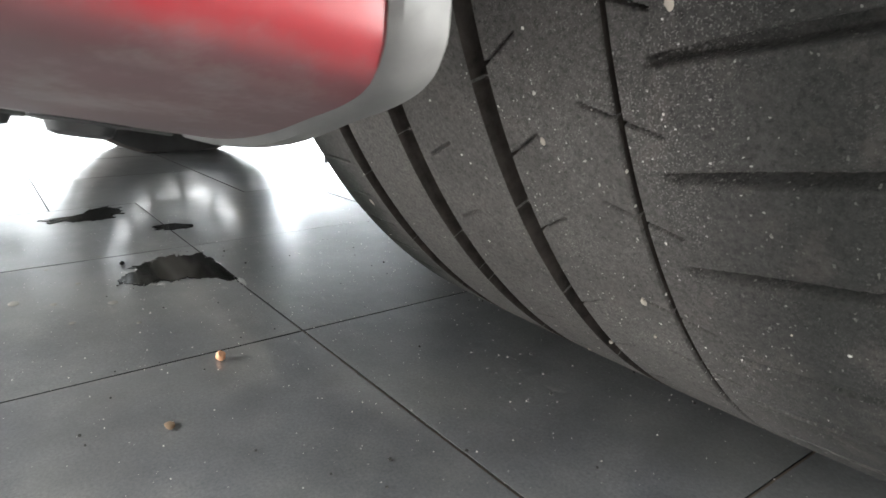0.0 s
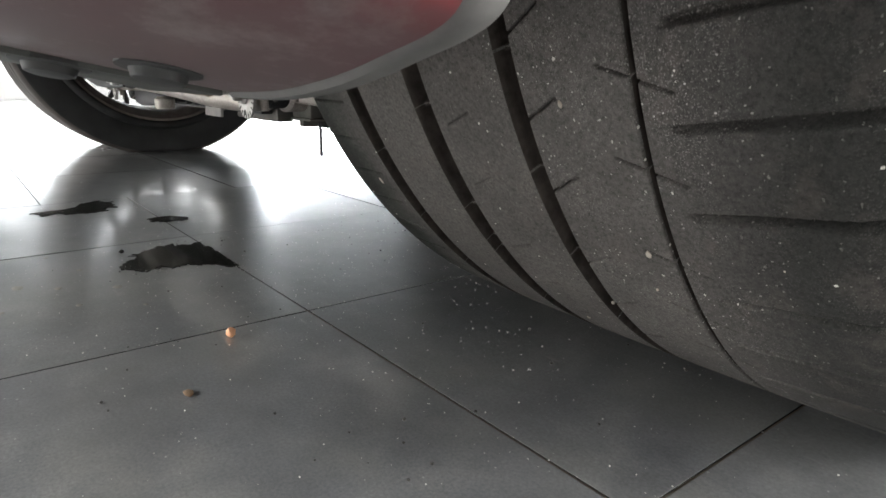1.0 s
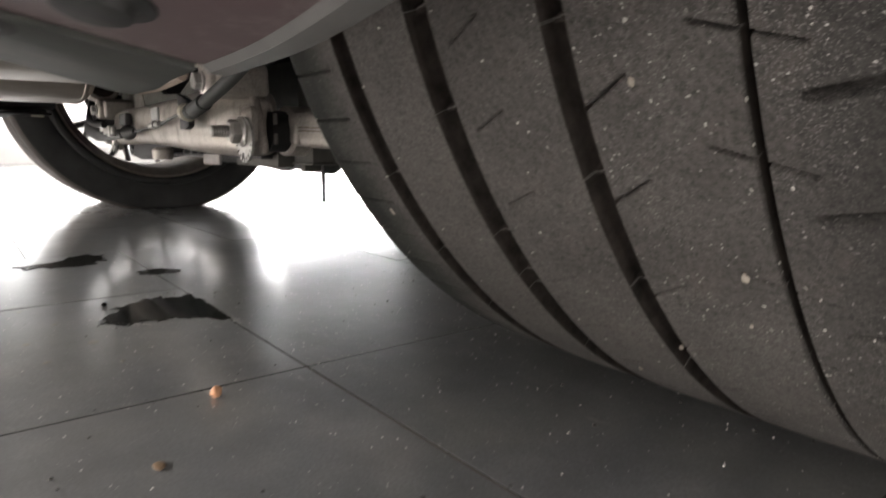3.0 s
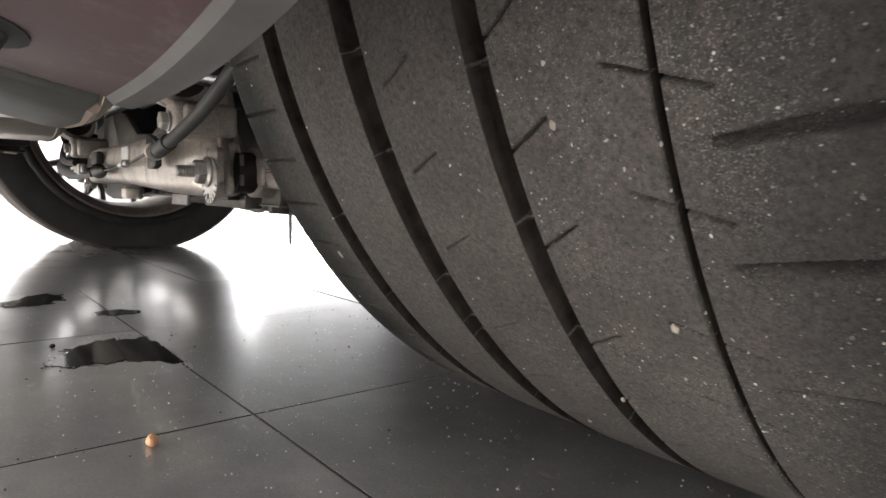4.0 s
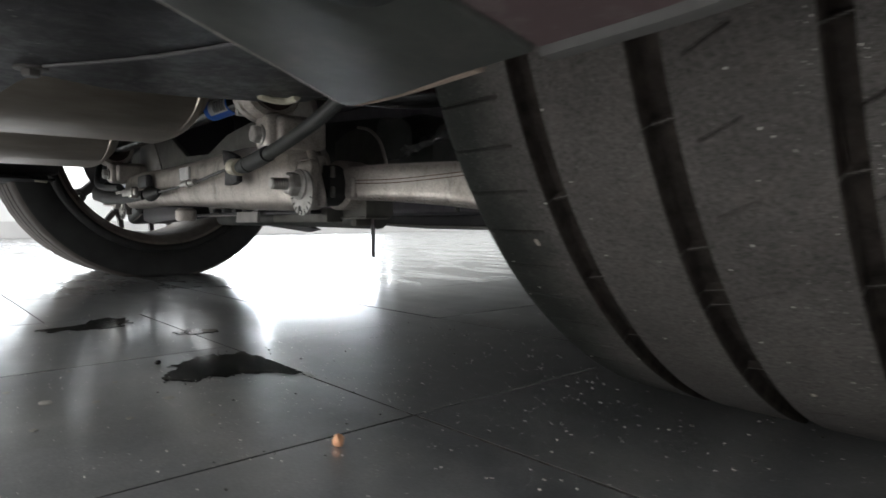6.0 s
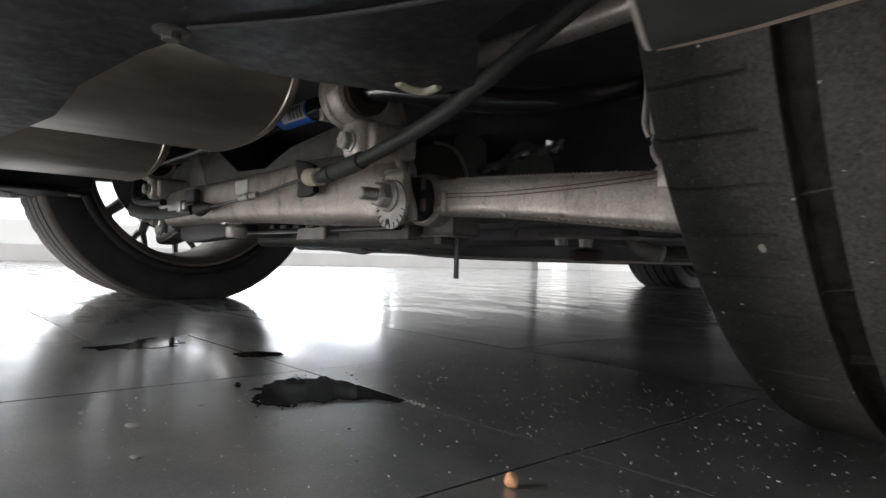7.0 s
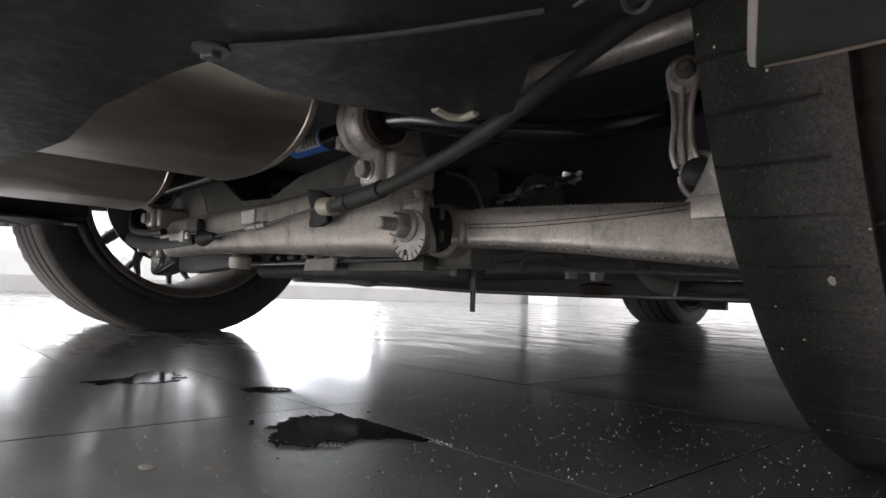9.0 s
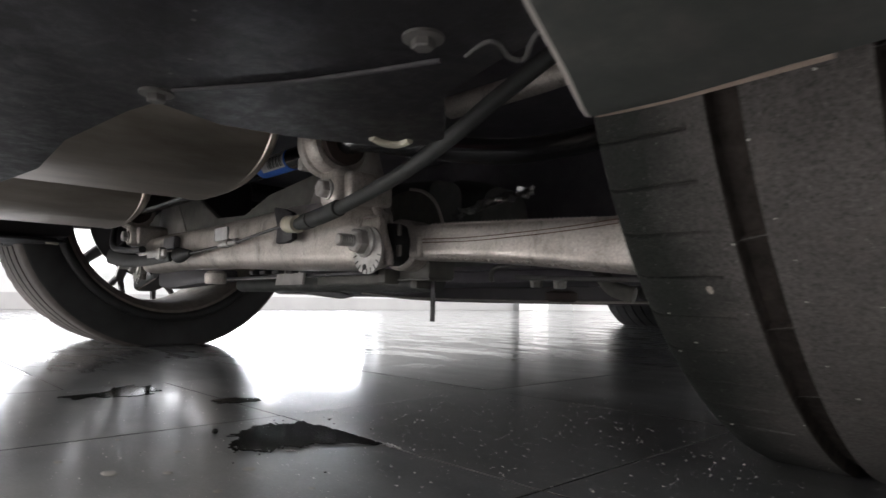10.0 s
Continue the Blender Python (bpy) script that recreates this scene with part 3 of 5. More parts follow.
    crown = crown - (0.016 - np.sqrt(np.clip(0.016 ** 2 - over ** 2, 0, None)))
    r = crown - depth
    # sidewalls
    side = []
    for s in (-1, 1):
        prof = []
        r_edge = radius - 0.0025 - (0.016 - math.sqrt(0.016 ** 2 - 0.014 ** 2))
        for q in np.linspace(0.06, 1, 12):
            rr = r_edge + (rim - 0.006 - r_edge) * q
            xx = half + 0.008 * math.sin(math.pi * min(q * 0.95, 1)) - 0.004 * q
            prof.append((s * xx, rr))
        side.append(prof)
    nT = len(th)
    cols = [(np.full(nT, x), np.full(nT, rr)) for x, rr in reversed(side[0])]
    cols += [(X[:, i], r[:, i]) for i in range(len(xs))]
    cols += [(np.full(nT, x), np.full(nT, rr)) for x, rr in side[1]]
    CX = np.stack([c[0] for c in cols], 1)
    CR = np.stack([c[1] for c in cols], 1)
    TT = np.repeat(th[:, None], CX.shape[1], 1)
    if detail:
        CX = CX - 0.006 * np.clip((-CX - 0.12) / 0.045, 0, 1)
    Y = -np.sin(TT) * CR
    Z = np.maximum(-np.cos(TT) * CR, -radius + drop)
    co = np.stack([mirror * CX, Y, Z], 2).reshape(-1, 3)
    m = CX.shape[1]
    ii, jj = np.meshgrid(np.arange(nT), np.arange(m - 1), indexing="ij")
    i2 = (ii + 1) % nT
    quads = np.stack([ii * m + jj, ii * m + jj + 1, i2 * m + jj + 1, i2 * m + jj], 2).reshape(-1, 4)
    if mirror < 0:
        quads = quads[:, ::-1]
    me = bpy.data.meshes.new("tyre")
    me.from_pydata(co, [], quads)
    me.polygons.foreach_set("use_smooth", np.ones(len(quads), bool))
    # less dust in the grooves, and their shade painted in with darker rubber
    full = np.zeros(CX.shape)
    first = len(side[0])
    full[:, first:first + len(xs)] = main
    deep = np.maximum(full[:, :-1], full[:, 1:])
    if not detail:
        deep[:, :first] = deep[:, first + len(xs) - 1:] = 1.0
    me.polygons.foreach_set("material_index", (deep > 0.0016).astype(np.int32).reshape(-1))
    me.update()
    return me


def rim_mesh(half, side):
    """The barrel of the rim with its flanges; side: which way the outer face looks along x."""
    w = half + 0.004
    prof = [(-w, R_RIM + 0.006), (-w - 0.004, R_RIM - 0.002), (-w, R_RIM - 0.010), (-w + 0.012, R_RIM - 0.014), (-w + 0.03, R_RIM - 0.026), (0, R_RIM - 0.036),
            (w - 0.06, R_RIM - 0.032), (w - 0.03, R_RIM - 0.018), (w - 0.012, R_RIM - 0.012), (w, R_RIM - 0.006), (w + 0.003, R_RIM), (w, R_RIM + 0.006), (w - 0.012, R_RIM), (0, R_RIM - 0.028), (-w + 0.012, R_RIM - 0.004)]
    bm = bmesh.new()
    n = 96
    rings = []
    for x, r in prof + prof[:1]:
        if len(rings) == len(prof):
            rings.append(rings[0])
            break
        rings.append([bm.verts.new((side * x, r * math.sin(2 * math.pi * i / n), r * math.cos(2 * math.pi * i / n))) for i in range(n)])
    ring_faces(bm, rings, cap=False)
    return bm


def build_wheel(centre, half, side, detail, name, label, turn=0.0, radius=R_TYRE, tread=None):
    wheel = part(name, rim_mesh(half, side), RIMMAT, car, label)
    wheel.location = centre
    me = tyre_mesh(half, detail, radius=radius, mirror=side)
    me.materials.append(tread or RUBBER)
    me.materials.append(GROOVE if detail else RUBBER_DARK)
    ty = new("tyre", me)
    ty.parent = wheel
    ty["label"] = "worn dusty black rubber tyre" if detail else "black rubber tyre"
    if not detail:
        circle = [(-side * (half + 0.0065), 0.252 * math.sin(q), 0.252 * math.cos(q)) for q in (2 * math.pi * k / 72 for k in range(73))]
        part("bead", tube(circle, 0.0105, 10, curve=False), RUBBER_DARK, wheel, "black bead of the tyre at the rim")
    # outer face: hub and ten forked spokes
    xo = side * (half - 0.02)
    hub = lathe([(-0.03, 0.07), (0.0, 0.075), (0.012, 0.06), (0.016, 0.03)], (xo, 0, 0), (side, 0, 0), 32)
    part("hub", hub, GLOSS, wheel)
    for i in range(10):
        a = turn + 2 * math.pi * i / 10
        p0 = Vector((xo, 0.06 * math.sin(a), 0.06 * math.cos(a)))
        p1 = Vector((xo + side * 0.004, 0.165 * math.sin(a), 0.165 * math.cos(a)))
        leg = [tube([p0, (p0 + p1) / 2, p1], (0.019, 0.013), 10)]
        for fork in (-0.13, 0.13):
            p2 = Vector((xo + side * 0.005, 0.190 * math.sin(a + fork * 0.75), 0.190 * math.cos(a + fork * 0.75)))
            p3 = Vector((xo + side * 0.006, 0.226 * math.sin(a + fork), 0.226 * math.cos(a + fork)))
            leg.append(tube([p0 + (p1 - p0) * 0.85, p2, p3], (0.010, 0.0075), 8))
        part("spoke", join(*leg), GLOSS, wheel)
    # brake disc
    disc = lathe([(-0.012, 0.06), (-0.012, 0.145), (0.012, 0.145), (0.012, 0.06)], (side * 0.03, 0, 0), (1, 0, 0), 64)
    part("brake_disc", disc, STEEL, wheel)
    part("dust_shield", lathe([(-0.003, 0.05), (-0.003, 0.150), (0.001, 0.154), (0.004, 0.150), (0.004, 0.05)], (side * 0.0, 0, 0), (1, 0, 0), 64), GLOSS, wheel)
    cal = block(-0.03, 0.055, 0.10, 0.185, -0.09, 0.09, 0.02, 3)
    part("caliper", moved(cal, Matrix.Translation((side * 0.01, 0, 0)) @ Matrix.Rotation(radians(20), 4, "X")), GLOSS, wheel, "dark brake caliper")
    return wheel


RUBBER_MID = material("grey_rubber", plain((0.085, 0.072, 0.066), 0.75))
RIMMAT = material("rim_metal", plain((0.36, 0.32, 0.28), 0.5, 0.4))
near_wheel = build_wheel(NEAR, 0.165, 1, True, "wheel", "rear wheel with a wide dusty worn tyre", 0.1)
for x, deg, size in ((-0.127, 53.5, 0.0060), (0.0755, 52.6, 0.0034), (0.109, 71.7, 0.0032), (0.055, 64.7, 0.0026), (0.130, 54.1, 0.0012), (0.0715, 48.3, 0.0016), (0.034, 43.0, 0.0020), (-0.010, 34.5, 0.0030)):
    a = radians(deg)
    rock = bmesh.new()
    bmesh.ops.create_icosphere(rock, subdivisions=2, radius=1)
    for v in rock.verts:
        v.co *= 1 + 0.35 * noise.noise(v.co * 1.4 + Vector((deg, x * 90, 0)))
    rr = 0.3348 - 0.0025 * (x / 0.165) ** 2 - (0.0004 if abs(x) > 0.12 else 0.0)
    moved(rock, Matrix.Translation((x, -rr * math.sin(a), -rr * math.cos(a))) @ Matrix.Rotation(-a, 4, "X") @ Matrix.Diagonal((size * 0.42, size * 0.62, 0.0009, 1)))
    part("stone_chip", rock, STONE, near_wheel, "pale stone chip stuck to the tread")
FAR = Vector((-0.81, 0.021, 0.320))
far_wheel = build_wheel(FAR, 0.165, -1, False, "wheel", "rear wheel with black spokes and a dark tyre", 0.25, tread=RUBBER_MID)
FRONT = Vector((-0.78, 2.62, 0.320))
front_wheel = build_wheel(FRONT, 0.125, -1, False, "wheel", "front wheel with a dark grooved tyre", 0.0, tread=RUBBER_DARK)
FRONT_R = Vector((0.85, 2.62, 0.320))
front_wheel_b = build_wheel(FRONT_R, 0.125, 1, False, "wheel", "front wheel with a dark grooved tyre", 0.0, tread=RUBBER_DARK)


def bumper_corner(sx):
    """Painted bumper corner behind a rear wheel: side, rolled lower edge and underside, ending at the wheel arch."""
    sec = [(0.868, 0.1806), (0.900, 0.1812), (0.920, 0.1824), (0.940, 0.1846), (0.958, 0.1874), (0.974, 0.1908), (0.9872, 0.1936), (0.9960, 0.1966), (1.0008, 0.2008), (1.0030, 0.2085), (1.004, 0.235), (1.006, 0.27), (1.004, 0.33), (0.998, 0.42), (0.985, 0.52), (0.965, 0.60), (0.93, 0.68)]

    sec = [(p.x, p.y) for p in smooth_path([(x, z, 0) for x, z in sec], 4)]

    def arch(z):
        return min(0.073 - math.sqrt(0.40 ** 2 - (z - 0.327) ** 2) if z > 0.3 else 9, -0.324) if z < 0.33 else 0.073 - math.sqrt(max(0.40 ** 2 - (z - 0.327) ** 2, 0.001))

    bm = bmesh.new()
    rings = []
    for y, pull in ((-0.321, 0.0), (-0.35, 0.0), (-0.40, 0.004), (-0.45, 0.012), (-0.52, 0.03), (-0.60, 0.065), (-0.68, 0.12), (-0.76, 0.22)):
        rise = 0.2 * (-0.324 - y)
        rings.append([bm.verts.new((sx * (x - pull), arch(z) + 0.003 if y == -0.321 else y, z + rise * max(0, 1 - (z - 0.18) / 0.25))) for x, z in sec])
    ring_faces(bm, rings, closed=False, cap=False)
    bmesh.ops.recalc_face_normals(bm, faces=bm.faces[:])
    bmesh.ops.solidify(bm, geom=bm.faces[:], thickness=0.003)
    if sx < 0:
        moved(bm, Matrix.Translation((0, -0.06, 0)))
    part("bumper_corner", bm, RED, car, "red painted bumper corner, dust and painted floor sheen along its lower edge")
    bm = bmesh.new()
    rings = []
    for y, drop, out in ((-0.3212, 0.0006, 0.0006), (-0.3195, 0.0026, 0.0022), (-0.315, 0.0032, 0.0026), (-0.3105, 0.0016, 0.0012), (-0.3095, -0.003, -0.004)):
        ring = []
        for i, (x, z) in enumerate(sec[:41]):
            w = min(1, max(0, (z - 0.186) / 0.016))
            ring.append(bm.verts.new((sx * (x + out * w), y + (arch(z) + 0.324), z - drop * (1 - w))))
        rings.append(ring)
    ring_faces(bm, rings, closed=False, cap=False)
    bmesh.ops.recalc_face_normals(bm, faces=bm.faces[:])
    bmesh.ops.solidify(bm, geom=bm.faces[:], thickness=0.0015)
    if sx < 0:
        moved(bm, Matrix.Translation((0, -0.06, 0)))
    part("arch_lip", bm, LIP, car, "pale grey scuffed lip of the wheel arch")


CLIPS = [(0.905, -0.352, 0.1868), (0.858, -0.373, 0.1885)]


def corner_tray(sx):
    """Dusty underside panel between the bumper corner and the tray, with a pale folded edge."""
    inner = [(0.770, -0.319), (0.7725, -0.326), (0.782, -0.350), (0.790, -0.373), (0.799, -0.398), (0.809, -0.425), (0.828, -0.47), (0.842, -0.52)]
    out = [(0.80, -0.317), (0.835, -0.321), (0.8675, -0.3225), (0.8675, -0.62), (0.85, -0.62)]
    pts = [inner[0]] + out + inner[:0:-1]
    bm = plate([(sx * x, y) for x, y in pts], 0.0, 0.004, 0.0008)
    for v in bm.verts:
        v.co.z += 0.1785 + 0.2 * max(0, -0.324 - v.co.y)
    panel = part("corner_panel", bm, UNDER, car, "dusty grey plastic panel under the bumper corner")
    for x, y in ((0.846, -0.405), (0.852, -0.475)):
        z = 0.1785 + 0.2 * (-0.324 - y)
        part("clip", lathe([(0.002, 0.011), (-0.0018, 0.010), (-0.003, 0.006)], (sx * x, y, z), (0, 0, 1), 20), LIP, panel)
    for x, y, z in CLIPS:
        body = lathe([(-0.0005, 0.0115), (0.0006, 0.0115), (0.0010, 0.0080), (0.0034, 0.0072), (0.0040, 0.0055)], (x, y, z), (0.1, -0.2, -1), 20)
        part("push_clip", body, RUBBER_DARK, panel, "black round push clip")
    edge = [(sx * x, y, 0.1808 + 0.2 * max(0, -0.324 - y)) for x, y in inner]
    part("panel_edge", tube(edge, 0.0021, 8, curve=False), WORN, panel, "pale worn panel edge")
    rust = [(sx * x, y, 0.1795) for x, y in ((0.772, -0.318), (0.785, -0.3165), (0.80, -0.3165), (0.82, -0.3180), (0.845, -0.3205))]
    part("worn_rim", tube(rust, (0.0010, 0.0019), 8), RUSTY, panel, "worn brownish front rim")
    bm = bmesh.new()
    lo = [bm.verts.new((sx * (x - 0.001), y, 0.182 + 0.2 * max(0, -0.324 - y))) for x, y in inner]
    hi = [bm.verts.new((sx * (x + 0.004), y, 0.31)) for x, y in inner]
    for i in range(len(inner) - 1):
        bm.faces.new((lo[i], lo[i + 1], hi[i + 1], hi[i]))
    bmesh.ops.solidify(bm, geom=bm.faces[:], thickness=-0.003 * sx)
    part("liner_side", bm, PLASTIC, car, "black plastic inner face of the wheel arch liner")


def rear_tray():
    """Black tray under the rear of the car, with a tongue on either side of the mufflers."""
    half = [(0.083, -0.432), (0.267, -0.406), (0.395, -0.410), (0.50, -0.398), (0.53, -0.391), (0.513, -0.348), (0.521, -0.299), (0.545, -0.235), (0.561, -0.224), (0.59, -0.223),
            (0.62, -0.25), (0.655, -0.283), (0.706, -0.297), (0.74, -0.303), (0.80, -0.33), (0.83, -0.40), (0.83, -0.66), (0.70, -0.80)]
    out = half + [(-x, y) for x, y in reversed(half)]
    tray = part("rear_tray", plate(out, 0.224, 0.005, 0.001), TRAY, car, "black plastic tray under the rear bumper")
    for sx in (1, -1):
        for x, y in ((0.549, -0.397), (0.702, -0.339)):
            part("tray_bolt", hex_head((sx * x, y, 0.2235), (0, 0, -1), 0.009, 0.005, 2.0), DULL, tray)
        part("slot_rim", tube([(sx * 0.560, -0.262, 0.2240), (sx * 0.558, -0.250, 0.2228), (sx * 0.563, -0.241, 0.2226), (sx * 0.574, -0.240, 0.2238)], 0.0030, 8), CREAM, tray, "pale rim of an oblong slot")
        part("rib", tube([(sx * 0.56, -0.392, 0.2236), (sx * 0.62, -0.352, 0.2232), (sx * 0.69, -0.318, 0.2236)], 0.0016, 8), PLASTIC, tray)
        part("wavy_edge", tube([(sx * x, y, z) for x, y, z in ((0.700, -0.312, 0.2245), (0.717, -0.317, 0.2238), (0.720, -0.312, 0.2236), (0.714, -0.297, 0.2234), (0.718, -0.292, 0.2236), (0.731, -0.303, 0.2238), (0.741, -0.309, 0.2240), (0.744, -0.302, 0.2240), (0.746, -0.292, 0.2245))], 0.0013, 8), LIP, tray)
    part("bumper_fin", block(-0.30, 0.267, -0.80, -0.475, 0.205, 0.223, 0.006), PLASTIC, tray)


def muffler(x0, x1, y0, y1, z0, z1, label):
    """A flattened barrel with folded end seams, its axis along y."""
    n = 48
    cx, cz = (x0 + x1) / 2, (z0 + z1) / 2
    a, b = (x1 - x0) / 2, (z1 - z0) / 2

    def ring(bm, y, s):
        out = []
        for i in range(n):
            t = 2 * math.pi * i / n
            c, q = math.cos(t), math.sin(t)
            out.append(bm.verts.new((cx + s * a * math.copysign(abs(c) ** 0.75, c), y, cz + s * b * math.copysign(abs(q) ** 0.75, q))))
        return out

    bm = bmesh.new()
    rows = [(y0, 0.96), (y0 + 0.004, 1.015), (y0 + 0.012, 1.015), (y0 + 0.014, 1.0), ((y0 + y1) / 2, 1.004), (y1 - 0.009, 1.0), (y1 - 0.008, 1.009), (y1 - 0.004, 1.009), (y1 - 0.002, 1.0), (y1, 0.985), (y1 + 0.010, 0.86), (y1 + 0.016, 0.3)]
    ring_faces(bm, [ring(bm, y, s) for y, s in rows])
    return part("muffler", bm, MUFFLER, car, label)


def oval_loft(rows, sides=32, power=0.6):
    """A tube through rows of (x, y, z, half height, half depth), with a rounded box section."""
    bm = bmesh.new()
    rings = []
    for x, y, z, h, d in rows:
        ring = []
        for i in range(sides):
            t = 2 * math.pi * i / sides
            c, q = math.cos(t), math.sin(t)
            ring.append(bm.verts.new((x, y + d * math.copysign(abs(c) ** power, c), z + h * math.copysign(abs(q) ** power, q))))
        rings.append(ring)
    ring_faces(bm, rings)
    return bm


def suspension():
    rows = [(0.0, -0.118, 0.192, 0.033, 0.030), (0.12, -0.118, 0.190, 0.036, 0.030), (0.22, -0.117, 0.189, 0.040, 0.031), (0.30, -0.114, 0.187, 0.040, 0.032), (0.344, -0.110, 0.185, 0.038, 0.029), (0.366, -0.110, 0.183, 0.034, 0.020), (0.376, -0.108, 0.181, 0.026, 0.009)]
    left = [(-x, y, z + 0.006 * min(1, x / 0.2), h - 0.008 * min(1, x / 0.2), d) for x, y, z, h, d in rows[:0:-1]]
    member = part("crossmember", oval_loft(left + rows, 36, 0.55), ALU, car, "silver cast aluminium rear crossmember")
    part("lower_flange", block(-0.06, 0.335, -0.100, -0.085, 0.143, 0.1475, 0.0015), PLASTIC, member)
    part("flange_lip", block(-0.06, 0.20, -0.1035, -0.1005, 0.1425, 0.1440, 0.0006), TAB, member, "pale edge of the lower flange")
    for k in range(14):
        x = 0.080 + 0.0185 * k
        part("slot", block(x, x + 0.011, -0.122 + 0.006 * (k % 2), -0.112 + 0.006 * (k % 2), 0.1475, 0.1530, 0.0015), INK, member, "dark slot in the underside")
    part("web", wall_plate([(-0.46, 0.205), (-0.42, 0.275), (-0.26, 0.300), (-0.16, 0.285), (-0.08, 0.245), (0.02, 0.240), (0.10, 0.262), (0.24, 0.275), (0.24, 0.20), (-0.20, 0.195)], -0.096, 0.010, 0.003), CAST, member, "dusty grey cast web behind the arm")
    part("hole_cover", block(0.022, 0.066, -0.1505, -0.147, 0.196, 0.215, 0.003), PAPER, member, "small pale cover plate")
    part("lower_mount", lathe([(0, 0.014), (0.004, 0.016), (0.016, 0.016), (0.020, 0.011)], (-0.028, -0.125, 0.136), (0, 0, 1), 20), ALU, member)
    part("damper_bracket", wall_plate([(-0.36, 0.170), (-0.06, 0.160), (-0.055, 0.142), (-0.30, 0.131), (-0.35, 0.136)], -0.075, 0.030, 0.004), PLASTIC, member, "black bracket under the crossmember")
    for sx in (1, -1):
        tower = [(0.20, 0.215), (0.225, 0.250), (0.262, 0.292), (0.292, 0.312), (0.328, 0.314), (0.348, 0.285), (0.364, 0.245), (0.374, 0.215), (0.378, 0.185), (0.30, 0.18)]
        pts = [(sx * x, z) for x, z in tower]
        part("tower", wall_plate(pts if sx > 0 else pts[::-1], -0.100, 0.008, 0.002), CASTING, member)
        # folded edge of the bracket beside the eccentric bolt, and the notched bushing
        fold = [(sx * x, -0.120, z) for x, z in ((0.335, 0.232), (0.353, 0.228), (0.370, 0.217), (0.383, 0.197), (0.389, 0.180), (0.396, 0.164), (0.398, 0.150))]
        part("bracket_fold", tube(fold, 0.0050, 12), ALU, member, "folded pale bracket edge")
        for z in (0.188, 0.166):
            part("notch", block(sx * 0.3965 - 0.0025, sx * 0.3965 + 0.0025, -0.108, -0.104, z - 0.006, z + 0.006, 0.001), DULL, member)
        # stabiliser clamp: two grooved shells and an ear with a bolt
        cx = sx * 0.345
        shell = lathe([(-0.018, 0.024), (-0.018, 0.031), (-0.014, 0.034), (-0.004, 0.034), (-0.002, 0.032), (0.002, 0.032), (0.004, 0.034), (0.014, 0.034), (0.018, 0.031), (0.018, 0.024)], (cx, -0.158, 0.277), (1, 0, 0), 40)
        ear = join(block(cx - 0.006, cx + 0.028, -0.170, -0.105, 0.210, 0.250, 0.008, 3), block(cx + 0.010, cx + 0.040, -0.160, -0.105, 0.212, 0.246, 0.006, 3))
        part("bar_clamp", join(shell, ear), ALU, member, "cast clamp of the stabiliser bar")
        part("rubber", lathe([(-0.026, 0.016), (-0.026, 0.0245), (0.026, 0.0245), (0.026, 0.016)], (cx, -0.158, 0.277), (1, 0, 0), 32), DARK_RUST, member)
        part("bolt", hex_head((cx + 0.012, -0.170, 0.227), (0, -1, 0), 0.017, 0.010, 1.3), STEEL, member)
        part("clip_tab", block(cx - 0.034, cx - 0.024, -0.180, -0.150, 0.252, 0.266, 0.002), STEEL, member, "small bright clip tab")
        # eccentric bolt with its graduated washer
        c = Vector((sx * 0.380, -0.134, 0.174))
        ax = Vector((0, -1, 0))
        disc = [lathe([(0, 0.0245), (0.0028, 0.0245)], c + Vector((sx * 0.003, 0, -0.009)), ax, 40)]
        part("washer", join(*disc), STEEL, member, "graduated zinc washer")
        for k in range(9):
            a = radians(-75 + 150 * k / 8)
            d = Vector((math.sin(a), 0, -math.cos(a)))
            p = c + Vector((sx * 0.003, -0.0030, -0.009))
            washer_mark = tube([p + d * 0.0190, p + d * 0.0242], 0.0006, 6, curve=False)
            part("mark", washer_mark, INK, member)
        part("hole", lathe([(0, 0.0032), (0.0032, 0.0032)], c + Vector((sx * -0.001, 0, -0.026)), ax, 14), INK, member)
        part("nut", join(lathe([(0.003, 0.0165), (0.0055, 0.0165), (0.0075, 0.0140)], c, ax, 28), lathe([(0.006, 0.0134), (0.016, 0.0134), (0.0185, 0.0108)], c, ax, 6)), STEEL, member)
        stud = [(0.017 + 0.0014 * k, 0.0066 if k % 2 else 0.0060) for k in range(14)] + [(0.037, 0.0048)]
        part("stud", lathe(stud, c, ax, 16), STEEL, member, "threaded bolt end")
        part("guide_tab", block(sx * 0.381 - 0.018, sx * 0.381 + 0.018, -0.1335, -0.126, 0.160, 0.201, 0.007, 3), ALU, member)
        part("bushing", lathe([(-0.020, 0.014), (-0.018, 0.0235), (0.014, 0.0235), (0.016, 0.014)], (sx * 0.368, -0.092, 0.175), ax, 36), RUBBER_DARK, member)
        lateral_arm(sx)
        part("upper_arm", tube([(sx * 0.36, 0.0, 0.352), (sx * 0.50, 0.0, 0.350), (sx * 0.68, -0.01, 0.352)], 0.0138, 20), ALU, car, "silver tubular upper suspension arm")
    bar = [(-0.606, 0.02, 0.303), (-0.52, -0.07, 0.256), (-0.42, -0.152, 0.270), (-0.345, -0.158, 0.277), (0.345, -0.158, 0.277), (0.40, -0.153, 0.274), (0.45, -0.125, 0.264), (0.52, -0.07, 0.256), (0.58, 0.0, 0.276), (0.606, 0.02, 0.303)]
    fine = smooth_path(bar[:4], 6)[:-1] + [Vector(bar[3]), Vector(bar[4])] + smooth_path(bar[4:], 6)[1:]
